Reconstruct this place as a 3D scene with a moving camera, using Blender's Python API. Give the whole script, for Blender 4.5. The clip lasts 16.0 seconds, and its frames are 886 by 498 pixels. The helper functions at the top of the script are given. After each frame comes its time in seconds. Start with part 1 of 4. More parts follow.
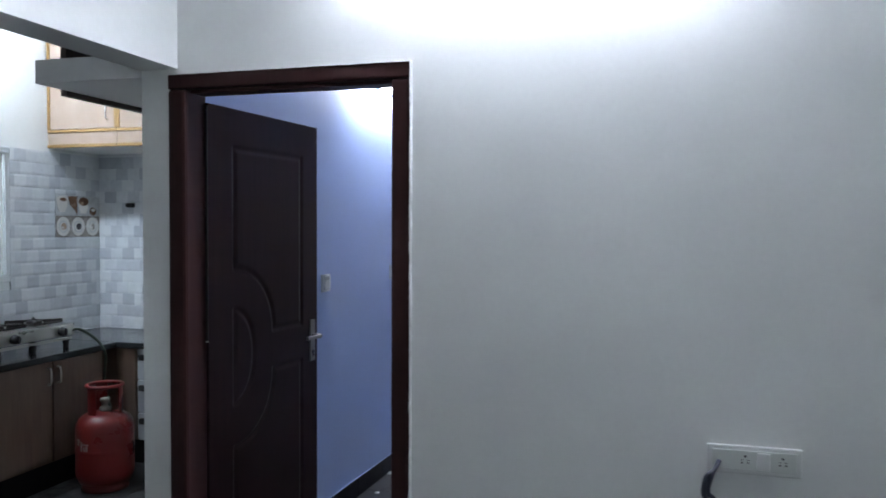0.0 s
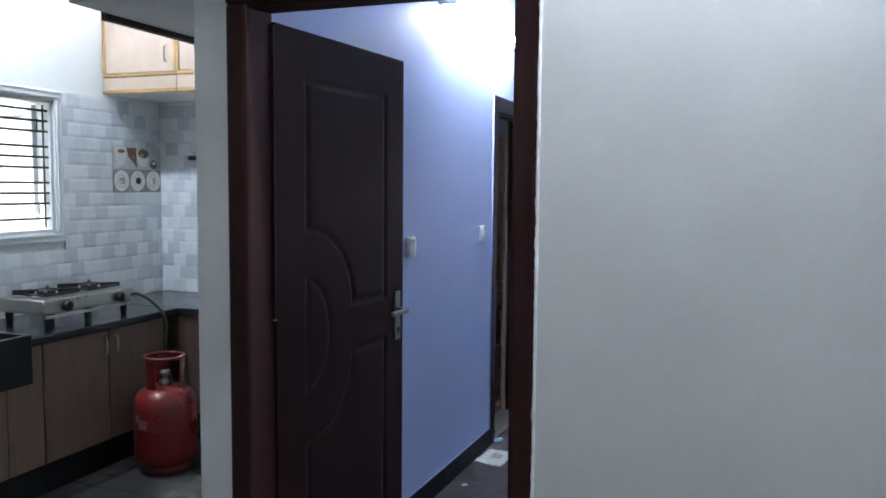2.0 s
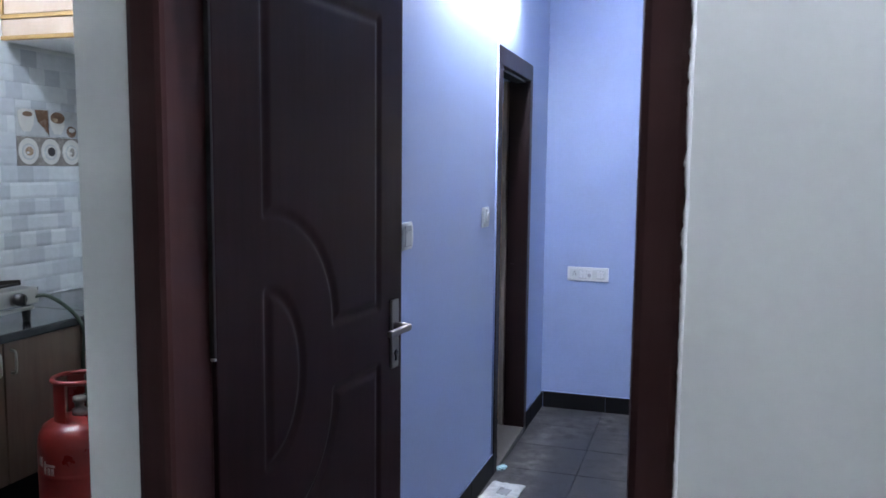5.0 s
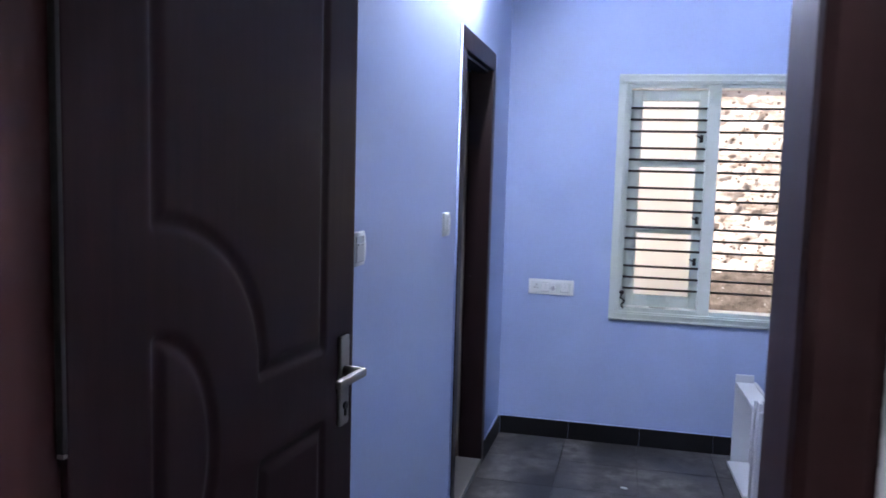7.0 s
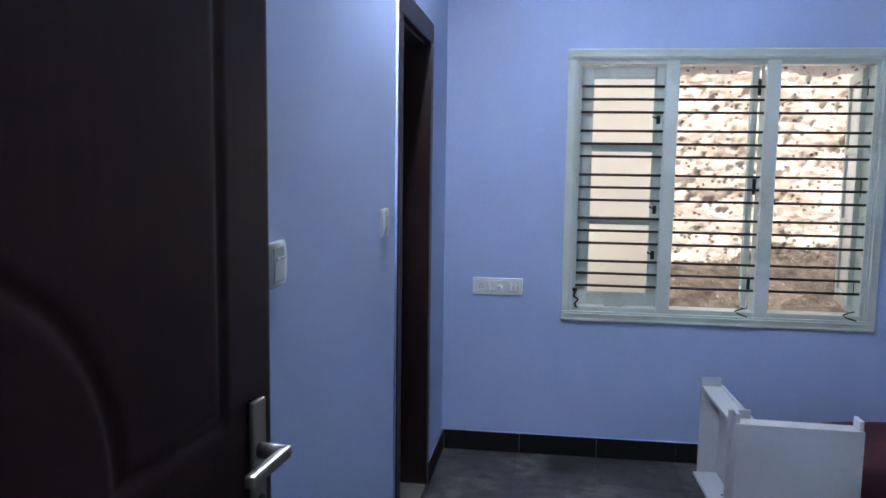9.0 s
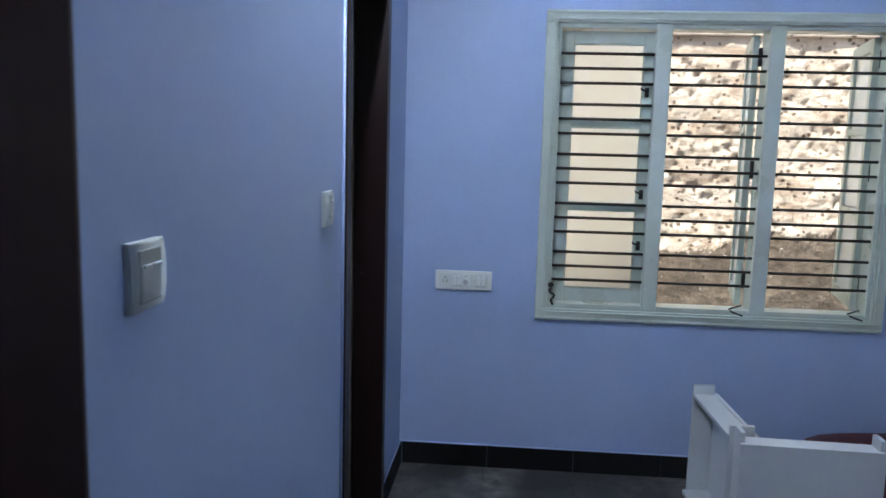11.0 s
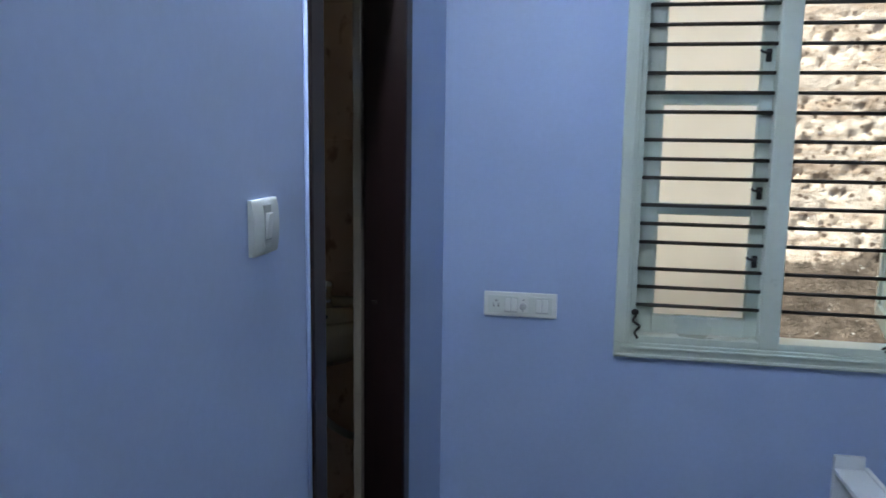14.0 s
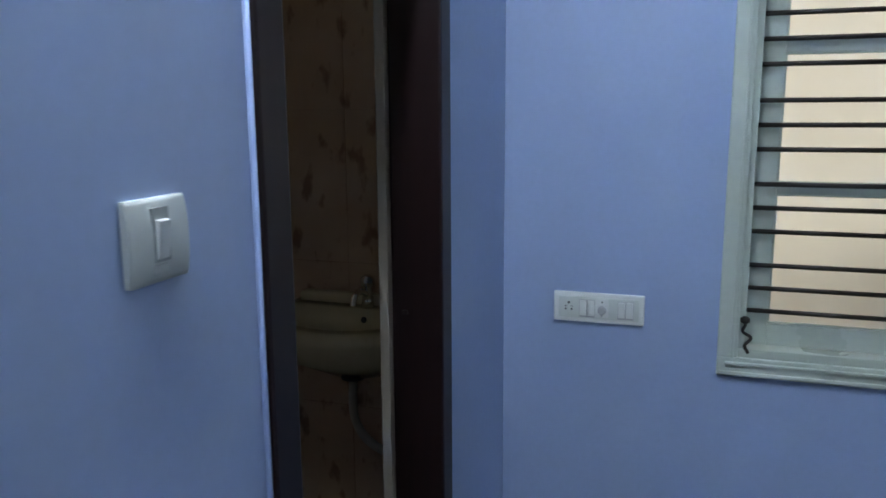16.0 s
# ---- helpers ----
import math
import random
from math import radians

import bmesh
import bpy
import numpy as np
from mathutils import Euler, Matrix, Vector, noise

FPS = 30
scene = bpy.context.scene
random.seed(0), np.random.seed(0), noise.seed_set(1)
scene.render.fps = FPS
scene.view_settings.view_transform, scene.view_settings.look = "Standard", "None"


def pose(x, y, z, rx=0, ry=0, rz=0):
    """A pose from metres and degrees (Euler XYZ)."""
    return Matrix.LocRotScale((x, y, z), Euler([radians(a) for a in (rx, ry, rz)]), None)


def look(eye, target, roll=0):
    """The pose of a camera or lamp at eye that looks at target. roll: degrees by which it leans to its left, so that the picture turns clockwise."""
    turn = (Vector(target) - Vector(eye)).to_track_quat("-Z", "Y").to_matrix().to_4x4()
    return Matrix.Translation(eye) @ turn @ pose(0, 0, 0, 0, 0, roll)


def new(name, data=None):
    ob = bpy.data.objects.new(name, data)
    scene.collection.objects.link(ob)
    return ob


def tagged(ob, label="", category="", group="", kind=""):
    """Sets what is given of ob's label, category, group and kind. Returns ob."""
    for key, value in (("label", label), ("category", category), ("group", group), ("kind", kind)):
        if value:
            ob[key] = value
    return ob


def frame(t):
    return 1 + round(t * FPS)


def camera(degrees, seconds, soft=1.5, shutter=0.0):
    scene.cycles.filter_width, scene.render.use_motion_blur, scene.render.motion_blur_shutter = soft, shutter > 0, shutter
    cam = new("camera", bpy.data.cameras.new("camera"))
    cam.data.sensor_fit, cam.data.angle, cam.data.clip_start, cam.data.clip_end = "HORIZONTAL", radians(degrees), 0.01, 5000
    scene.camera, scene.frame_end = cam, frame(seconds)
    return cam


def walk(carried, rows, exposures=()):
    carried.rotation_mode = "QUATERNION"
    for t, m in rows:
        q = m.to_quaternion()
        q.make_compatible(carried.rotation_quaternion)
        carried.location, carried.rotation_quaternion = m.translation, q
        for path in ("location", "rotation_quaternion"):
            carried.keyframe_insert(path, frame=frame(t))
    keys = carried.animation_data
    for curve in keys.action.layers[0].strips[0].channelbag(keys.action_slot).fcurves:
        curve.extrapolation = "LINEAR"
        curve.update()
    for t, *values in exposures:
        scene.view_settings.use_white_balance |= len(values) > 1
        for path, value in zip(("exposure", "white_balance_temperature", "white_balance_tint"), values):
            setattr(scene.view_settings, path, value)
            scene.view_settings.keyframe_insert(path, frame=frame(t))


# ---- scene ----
cam = camera(59.0, 16.0, soft=1.6, shutter=0.5)
PATH = [
    (0, (-0.02, -0.146, 1.52), (-0.567, 1.777, 1.464), 0.2),
    (0.5, (-0.087, -0.008, 1.507), (-0.71, 1.891, 1.43), 0.2),
    (1, (-0.158, 0.128, 1.505), (-0.855, 1.999, 1.396), -0.1),
    (1.5, (-0.229, 0.235, 1.495), (-0.976, 2.085, 1.353), 0.1),
    (2, (-0.34, 0.361, 1.5), (-1.041, 2.227, 1.34), 0.5),
    (2.5, (-0.408, 0.449, 1.475), (-1.090, 2.321, 1.308), 0.3),
    (3, (-0.443, 0.590, 1.479), (-1.145, 2.452, 1.287), 0.1),
    (3.5, (-0.476, 0.703, 1.459), (-1.203, 2.556, 1.262), 0.2),
    (4, (-0.574, 0.851, 1.453), (-1.287, 2.708, 1.249), 0.6),
    (4.2, (-0.622, 0.904, 1.455), (-1.302, 2.774, 1.247), 0.6),
    (6.3, (-0.869, 1.377, 1.451), (-1.444, 3.283, 1.256), 0.6),
    (6.5, (-0.874, 1.421, 1.447), (-1.444, 3.328, 1.256), 0.7),
    (7, (-0.971, 1.540, 1.440), (-1.421, 3.478, 1.244), 1.6),
    (7.5, (-1.036, 1.612, 1.435), (-1.374, 3.573, 1.231), 1.8),
    (8, (-1.052, 1.727, 1.443), (-1.358, 3.691, 1.220), 1.6),
    (8.2, (-1.073, 1.790, 1.442), (-1.367, 3.757, 1.218), 1.4),
    (10.3, (-1.173, 2.257, 1.425), (-1.359, 4.236, 1.199), 1.2),
    (10.5, (-1.19, 2.316, 1.419), (-1.356, 4.295, 1.184), 1.4),
    (11, (-1.175, 2.45, 1.411), (-1.332, 4.426, 1.147), 1.5),
    (11.5, (-1.161, 2.565, 1.41), (-1.326, 4.539, 1.133), 1.5),
    (12, (-1.163, 2.687, 1.402), (-1.331, 4.659, 1.115), 1.3),
    (12.5, (-1.172, 2.818, 1.408), (-1.321, 4.793, 1.132), 1.7),
    (13, (-1.174, 2.938, 1.399), (-1.302, 4.916, 1.136), 1.7),
    (13.5, (-1.148, 3.089, 1.399), (-1.343, 5.06, 1.125), 1.4),
    (14, (-1.113, 3.211, 1.391), (-1.491, 5.154, 1.103), 0.8),
    (14.5, (-1.101, 3.305, 1.383), (-1.541, 5.232, 1.075), 0.2),
    (15, (-1.113, 3.438, 1.384), (-1.614, 5.347, 1.058), 0.3),
    (15.5, (-1.12, 3.545, 1.377), (-1.667, 5.439, 1.039), 0.1),
    (16, (-1.096, 3.683, 1.379), (-1.716, 5.55, 1.018), -0.4),
]
walk(cam, [(t, look(eye, target, roll)) for t, eye, target, roll in PATH],
     exposures=[(0, 2.31, 6450, 10), (1.5, 2.50, 6440, 10), (3.5, 2.77, 6440, 11), (4.2, 2.81, 6430, 11), (6.4, 2.84, 6360, 14), (7, 2.74, 6340, 15), (7.5, 2.62, 6350, 14), (8.2, 2.46, 6400, 11), (10.5, 2.17, 6490, 3), (12, 2.09, 6500, 1), (16, 2.07, 6520, -1)])

# ---- world, sun and lamps ----
world = bpy.data.worlds.new("sky")
scene.world = world
world.use_nodes = True
wn = world.node_tree
sky = wn.nodes.new("ShaderNodeTexSky")
sky.sky_type, sky.sun_disc = "NISHITA", False
sky.sun_elevation, sky.sun_rotation = radians(71), radians(212)
wn.nodes["Background"].inputs[1].default_value = 0.15
wn.links.new(sky.outputs[0], wn.nodes["Background"].inputs[0])
sun = new("sun", bpy.data.lights.new("sun", "SUN"))
sun.data.energy, sun.data.angle, sun.data.color = 4.6, radians(0.5), (1.0, 0.95, 0.88)
sun.matrix_world = look((-1.9, 4.3, 10.0), (-0.3, 6.9, 1.2))
TUBE_HALL, TUBE_BED, BULB_KITCHEN = 35.0, 50.0, 290.0
TUBE_COLOUR = (0.85, 0.90, 1.09, 1)


# ---- materials ----
def nodes(name):
    m = bpy.data.materials.new(name)
    m.use_nodes = True
    t = m.node_tree
    return m, t, t.nodes["Principled BSDF"]


def world_place(t, scale=(1, 1, 1)):
    g = t.nodes.new("ShaderNodeNewGeometry")
    s = t.nodes.new("ShaderNodeMapping")
    s.inputs["Scale"].default_value = scale
    t.links.new(g.outputs["Position"], s.inputs[0])
    return s.outputs[0]


def noise_node(t, place, scale, detail=5.0, rough=0.55):
    n = t.nodes.new("ShaderNodeTexNoise")
    n.inputs["Scale"].default_value, n.inputs["Detail"].default_value, n.inputs["Roughness"].default_value = scale, detail, rough
    t.links.new(place, n.inputs["Vector"])
    return n.outputs[0]


def ramp(t, value, stops):
    r = t.nodes.new("ShaderNodeValToRGB")
    e = r.color_ramp.elements
    while len(e) < len(stops):
        e.new(0.5)
    for k, (p, c) in zip(e, stops):
        k.position, k.color = p, (*c, 1)
    t.links.new(value, r.inputs[0])
    return r.outputs[0]


def mix(t, fac, a, b, kind="MIX"):
    m = t.nodes.new("ShaderNodeMix")
    m.data_type, m.blend_type = "RGBA", kind
    for sock, v in ((m.inputs[0], fac), (m.inputs[6], a), (m.inputs[7], b)):
        if isinstance(v, (int, float)):
            sock.default_value = v
        elif isinstance(v, tuple):
            sock.default_value = (*v, 1)
        else:
            t.links.new(v, sock)
    return m.outputs[2]


def bump(t, b, height, strength, dist=0.01):
    n = t.nodes.new("ShaderNodeBump")
    n.inputs["Strength"].default_value, n.inputs["Distance"].default_value = strength, dist
    t.links.new(height, n.inputs["Height"])
    t.links.new(n.outputs[0], b.inputs["Normal"])


def shade(c, k):
    return tuple(min(1.0, v * k) for v in c)


def surface(name, colour, rough=0.5, metal=0.0, vary=0.12, big=1.2, small=40.0, relief=0.1, stretch=(1, 1, 1), coat=0.0, rvary=0.1, spec=0.5, wave=0.0):
    """Paint, plastic, metal: one colour with drifts at two scales, uneven gloss and fine relief."""
    m, t, b = nodes(name)
    p = world_place(t, stretch)
    a, f = noise_node(t, p, big), noise_node(t, p, small, 4)
    c1 = ramp(t, a, [(0.3, shade(colour, 1 - vary)), (0.7, shade(colour, 1 + vary * 0.6))])
    c2 = ramp(t, f, [(0.3, (1 - vary * 0.5,) * 3), (0.7, (1.0,) * 3)])
    t.links.new(mix(t, 1.0, c1, c2, "MULTIPLY"), b.inputs["Base Color"])
    r = ramp(t, a, [(0.3, (max(0.02, rough - rvary),) * 3), (0.7, (min(1, rough + rvary),) * 3)])
    t.links.new(r, b.inputs["Roughness"])
    b.inputs["Metallic"].default_value, b.inputs["Coat Weight"].default_value, b.inputs["Specular IOR Level"].default_value = metal, coat, spec
    if relief:
        bump(t, b, f, relief, 0.004)
    if wave:
        # slow unevenness of hand-trowelled plaster under the paint
        w = t.nodes.new("ShaderNodeBump")
        w.inputs["Strength"].default_value, w.inputs["Distance"].default_value = wave, 0.02
        t.links.new(noise_node(t, p, 7.0, 3, 0.5), w.inputs["Height"])
        fine = b.inputs["Normal"].links[0].from_node
        t.links.new(w.outputs[0], fine.inputs["Normal"])
    return m


def wood(name, dark, light, rough=0.4, grain=(14, 14, 1.2), coat=0.0, relief=0.15, gloss=0.5):
    m, t, b = nodes(name)
    p = world_place(t, grain)
    a = noise_node(t, p, 3.0, 8, 0.65)
    big = noise_node(t, world_place(t), 1.6, 3)
    c = ramp(t, a, [(0.28, dark), (0.72, light)])
    d = ramp(t, big, [(0.3, (0.78,) * 3), (0.7, (1.0,) * 3)])
    t.links.new(mix(t, 1.0, c, d, "MULTIPLY"), b.inputs["Base Color"])
    t.links.new(ramp(t, big, [(0.3, (rough - 0.08,) * 3), (0.7, (rough + 0.1,) * 3)]), b.inputs["Roughness"])
    b.inputs["Coat Weight"].default_value = coat
    b.inputs["Specular IOR Level"].default_value = gloss
    bump(t, b, a, relief, 0.003)
    return m


def stone_floor():
    """Dark granite tile, dulled by pale builder's dust in smears."""
    m, t, b = nodes("dusty dark floor tile")
    p = world_place(t)
    info = t.nodes.new("ShaderNodeObjectInfo")
    speck = ramp(t, noise_node(t, p, 160, 3), [(0.35, (0.013, 0.013, 0.013)), (0.7, (0.038, 0.038, 0.038))])
    tone = ramp(t, info.outputs["Random"], [(0.0, (0.94,) * 3), (1.0, (1.04,) * 3)])
    base = mix(t, 1.0, speck, tone, "MULTIPLY")
    d1 = ramp(t, noise_node(t, world_place(t, (1, 0.6, 1)), 3.6, 5, 0.58), [(0.42, (0.04,) * 3), (0.68, (0.9,) * 3)])
    d2 = ramp(t, noise_node(t, p, 13, 5, 0.62), [(0.36, (0.2,) * 3), (0.72, (0.9,) * 3)])
    dust = mix(t, 1.0, d1, d2, "MULTIPLY")
    t.links.new(mix(t, dust, base, (0.235, 0.225, 0.215)), b.inputs["Base Color"])
    t.links.new(ramp(t, d1, [(0.0, (0.46,) * 3), (0.6, (0.8,) * 3)]), b.inputs["Roughness"])
    b.inputs["Specular IOR Level"].default_value = 0.35
    bump(t, b, noise_node(t, p, 60, 3), 0.06, 0.003)
    return m


def tinted(name, colours, rough=0.25, relief=0.05):
    """Glazed tile whose tint differs from piece to piece."""
    m, t, b = nodes(name)
    info = t.nodes.new("ShaderNodeObjectInfo")
    n = len(colours)
    r = ramp(t, info.outputs["Random"], [(i / n, c) for i, c in enumerate(colours)])
    t.nodes[-1].color_ramp.interpolation = "CONSTANT"
    p = world_place(t)
    mottle = ramp(t, noise_node(t, p, 30, 5), [(0.3, (0.9,) * 3), (0.7, (1.0,) * 3)])
    t.links.new(mix(t, 1.0, r, mottle, "MULTIPLY"), b.inputs["Base Color"])
    b.inputs["Roughness"].default_value = rough
    bump(t, b, noise_node(t, p, 25, 3), relief, 0.004)
    return m


def bath_tile():
    m, t, b = nodes("brown patterned bathroom tile")
    p = world_place(t)
    base = ramp(t, noise_node(t, p, 4, 6), [(0.3, (0.44, 0.30, 0.20)), (0.7, (0.53, 0.38, 0.265))])
    leaf = ramp(t, noise_node(t, world_place(t, (1.0, 1.0, 0.55)), 17, 3, 0.5), [(0.57, (0.0,) * 3), (0.66, (0.75,) * 3)])
    t.links.new(mix(t, leaf, base, (0.20, 0.11, 0.07)), b.inputs["Base Color"])
    b.inputs["Roughness"].default_value = 0.22
    return m


def old_plaster():
    """Cream plaster with pits, their shade painted as dark brown spots; below a ragged line it has fallen off and shows
    grey-brown mortar.
    """
    m, t, b = nodes("pitted cream plaster with bare damp foot")
    p = world_place(t)
    c = ramp(t, noise_node(t, p, 9, 8, 0.7), [(0.3, (0.33, 0.265, 0.21)), (0.5, (0.47, 0.40, 0.34)), (0.72, (0.545, 0.485, 0.43))])
    course = ramp(t, noise_node(t, world_place(t, (1.0, 0.2, 4.5)), 3.2, 6, 0.68), [(0.38, (0.55, 0.46, 0.39)), (0.50, (1.0,) * 3)])
    c = mix(t, 0.7, c, course, "MULTIPLY")
    # dark spots put the shade inside small pits into the colour
    vor = t.nodes.new("ShaderNodeTexVoronoi")
    vor.inputs["Scale"].default_value = 23
    t.links.new(world_place(t, (0.85, 0.2, 1.0)), vor.inputs["Vector"])
    ragged = mix(t, 0.32, vor.outputs["Distance"], noise_node(t, p, 55, 4))
    pits = ramp(t, ragged, [(0.27, (0.14, 0.09, 0.065)), (0.35, (1.0,) * 3)])
    upper = mix(t, 0.85, c, pits, "MULTIPLY")
    bare = ramp(t, noise_node(t, p, 14, 8, 0.75), [(0.3, (0.05, 0.038, 0.028)), (0.6, (0.14, 0.11, 0.088)), (0.75, (0.26, 0.22, 0.185))])
    fleck = ramp(t, noise_node(t, world_place(t, (1.0, 0.2, 1.6)), 26, 4, 0.6), [(0.66, (0.0,) * 3), (0.70, (0.8,) * 3)])
    lower = mix(t, fleck, bare, (0.52, 0.49, 0.46))
    xyz = t.nodes.new("ShaderNodeSeparateXYZ")
    t.links.new(p, xyz.inputs[0])
    edge = t.nodes.new("ShaderNodeMath")
    edge.operation = "MULTIPLY_ADD"
    edge.inputs[1].default_value = 0.42
    t.links.new(noise_node(t, p, 3.4, 9, 0.68), edge.inputs[0])
    t.links.new(xyz.outputs["Z"], edge.inputs[2])
    line = t.nodes.new("ShaderNodeMath")
    line.operation = "MULTIPLY_ADD"
    line.inputs[1].default_value = -0.2
    t.links.new(xyz.outputs["X"], line.inputs[0])
    t.links.new(edge.outputs[0], line.inputs[2])
    low = t.nodes.new("ShaderNodeMath")
    low.operation = "ADD"
    low.inputs[1].default_value = -0.4
    t.links.new(line.outputs[0], low.inputs[0])
    where = ramp(t, low.outputs[0], [(0.70, (1.0,) * 3), (0.72, (0.0,) * 3)])
    t.links.new(mix(t, where, upper, lower), b.inputs["Base Color"])
    b.inputs["Roughness"].default_value = 0.95
    bump(t, b, noise_node(t, p, 45, 8, 0.7), 0.55, 0.02)
    return m


def glass(name, rough=0.0, tint=(0.93, 0.98, 0.97)):
    m, t, b = nodes(name)
    b.inputs["Base Color"].default_value = (*tint, 1)
    b.inputs["Roughness"].default_value, b.inputs["Transmission Weight"].default_value, b.inputs["IOR"].default_value = rough, 1.0, 1.45
    return m


def glow(name, colour, strength):
    m, t, b = nodes(name)
    b.inputs["Emission Color"].default_value, b.inputs["Emission Strength"].default_value = colour, strength
    return m


WHITE_WALL = surface("off-white wall paint", (0.733, 0.752, 0.723), 0.55, vary=0.06, big=1.4, small=55, relief=0.06, wave=0.05)
BLUE_WALL = surface("lavender blue wall paint", (0.320, 0.403, 0.608), 0.5, vary=0.07, big=2.2, small=60, relief=0.07, wave=0.06)
GREY_WALL = surface("grey beam paint", (0.56, 0.555, 0.55), 0.6, vary=0.06, big=1.5, small=50, relief=0.08)
CEILING = surface("ceiling white", (0.8, 0.8, 0.79), 0.7, vary=0.04, relief=0.05)
CAULK = surface("white filler", (0.66, 0.67, 0.655), 0.8, vary=0.22, big=22, small=120, relief=0.5)
FRAME_WOOD = wood("red-brown polished frame wood", (0.032, 0.0110, 0.0105), (0.045, 0.0158, 0.0148), 0.46, gloss=0.18, coat=0.0, relief=0.08)
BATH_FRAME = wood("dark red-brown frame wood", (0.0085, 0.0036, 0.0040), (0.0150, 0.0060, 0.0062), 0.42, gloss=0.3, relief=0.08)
LEAF_WOOD = wood("dark brown door skin", (0.0165, 0.0054, 0.0070), (0.0258, 0.0084, 0.0104), 0.5, gloss=0.14, relief=0.1)
RAW_WOOD = wood("unpolished wood edge", (0.24, 0.205, 0.16), (0.34, 0.30, 0.245), 0.8)
STEEL = surface("brushed steel", (0.55, 0.54, 0.5), 0.32, 1.0, vary=0.1, small=120, relief=0.05)
CHROME = surface("chrome", (0.75, 0.75, 0.75), 0.12, 1.0, vary=0.04, relief=0.0)
BRONZE = surface("dull lock steel", (0.27, 0.26, 0.235), 0.5, 1.0, vary=0.15, small=80, relief=0.1)
LEVER = surface("satin lever steel", (0.28, 0.27, 0.24), 0.38, 1.0, vary=0.1, small=120, relief=0.05)
PLASTIC = surface("white switch plastic", (0.68, 0.70, 0.67), 0.3, vary=0.03, relief=0.0)
SWITCH_WHITE = surface("greyed white switch plastic", (0.50, 0.535, 0.51), 0.35, vary=0.05, big=25, relief=0.0)
SWITCH_GREY = surface("grey switch slot", (0.30, 0.33, 0.32), 0.45, vary=0.08, relief=0.0)
MODULE = surface("off-white module plastic", (0.60, 0.635, 0.59), 0.35, vary=0.04, relief=0.0)
PLASTIC_DARK = surface("dark slot", (0.02, 0.02, 0.02), 0.5, vary=0.05, relief=0.0)
PLASTIC_GREY = surface("grey switch detail", (0.42, 0.43, 0.43), 0.4, vary=0.05, relief=0.0)
FLOOR = stone_floor()
GROUT = surface("dark grout", (0.03, 0.03, 0.03), 0.9, relief=0.3)
SKIRT = surface("black skirting stone", (0.008, 0.008, 0.009), 0.6, spec=0.2, vary=0.2, relief=0.05)
MARBLE = surface("pale threshold marble", (0.115, 0.112, 0.104), 0.5, vary=0.25, big=5, small=40)
WINDOW_PAINT = surface("pale grey-green window enamel", (0.505, 0.56, 0.485), 0.33, vary=0.08, big=4, small=60, relief=0.1)
BAR_IRON = surface("black window bar", (0.018, 0.016, 0.015), 0.5, 0.3, vary=0.2, relief=0.2)
IRON = surface("blackened hinge iron", (0.03, 0.027, 0.025), 0.5, 0.6, vary=0.2)
FROSTED = glass("frosted glass", 0.55, (0.90, 0.96, 0.98))
KITCHEN_PAINT = surface("white window enamel", (0.68, 0.72, 0.72), 0.35, vary=0.08, big=4, small=60, relief=0.1)
CLEAR = glass("clear glass", 0.02, (0.86, 0.97, 0.97))
PLASTER = old_plaster()
OUTSIDE = surface("outside rendered wall", (0.78, 0.74, 0.70), 0.9, vary=0.12, big=2, small=25, relief=0.4)
EARTH = surface("bare earth", (0.25, 0.2, 0.15), 0.95, vary=0.3, big=2, small=20, relief=0.6)
RACK = surface("white laminate board", (0.52, 0.55, 0.57), 0.4, vary=0.06, big=4, small=50, relief=0.04)
MAROON = surface("maroon cloth", (0.050, 0.0045, 0.010), 0.75, vary=0.25, big=6, small=220, relief=0.5)
PAPER = surface("crumpled paper", (0.50, 0.52, 0.48), 0.85, vary=0.2, big=12, small=60, relief=0.3)
INK = surface("grey print", (0.30, 0.31, 0.30), 0.8, vary=0.2)
WRAP = surface("pale blue plastic wrap", (0.45, 0.68, 0.72), 0.15, vary=0.2, big=30, relief=0.4)
KTILE_PALE = tinted("pale glazed kitchen wall tile", [(0.72, 0.75, 0.755), (0.75, 0.775, 0.78), (0.69, 0.72, 0.73), (0.74, 0.765, 0.765)], 0.22)
KTILE_GREY = tinted("grey glazed kitchen wall tile", [(0.56, 0.59, 0.615), (0.60, 0.63, 0.655), (0.51, 0.54, 0.57), (0.63, 0.66, 0.68)], 0.22)
KGROUT = surface("pale grout", (0.74, 0.765, 0.765), 0.8, vary=0.1)
DECOR_BROWN = surface("brown glaze", (0.20, 0.115, 0.07), 0.25, vary=0.3, big=20)
DECOR_GREY = surface("grey-brown glaze", (0.30, 0.27, 0.24), 0.25, vary=0.2, big=20)
DECOR_TAN = surface("tan glaze", (0.42, 0.29, 0.19), 0.25, vary=0.3, big=60)
DECOR_BLACK = surface("dark coffee glaze", (0.035, 0.03, 0.035), 0.22, vary=0.2, big=30)
DECOR_PALE = surface("pale grey glaze", (0.56, 0.575, 0.575), 0.22, vary=0.1, big=20)
DECOR_WHITE = surface("cream glaze", (0.72, 0.70, 0.65), 0.22, vary=0.06, big=20)
BEECH = wood("pale beech laminate", (0.29, 0.21, 0.155), (0.37, 0.285, 0.22), 0.45, grain=(2, 14, 1.2), relief=0.05)
LIPPING = wood("honey wood edging", (0.22, 0.12, 0.032), (0.36, 0.215, 0.07), 0.4, grain=(6, 6, 6))
BASE_WOOD = wood("brown laminate", (0.142, 0.094, 0.070), (0.205, 0.138, 0.102), 0.45, relief=0.05)
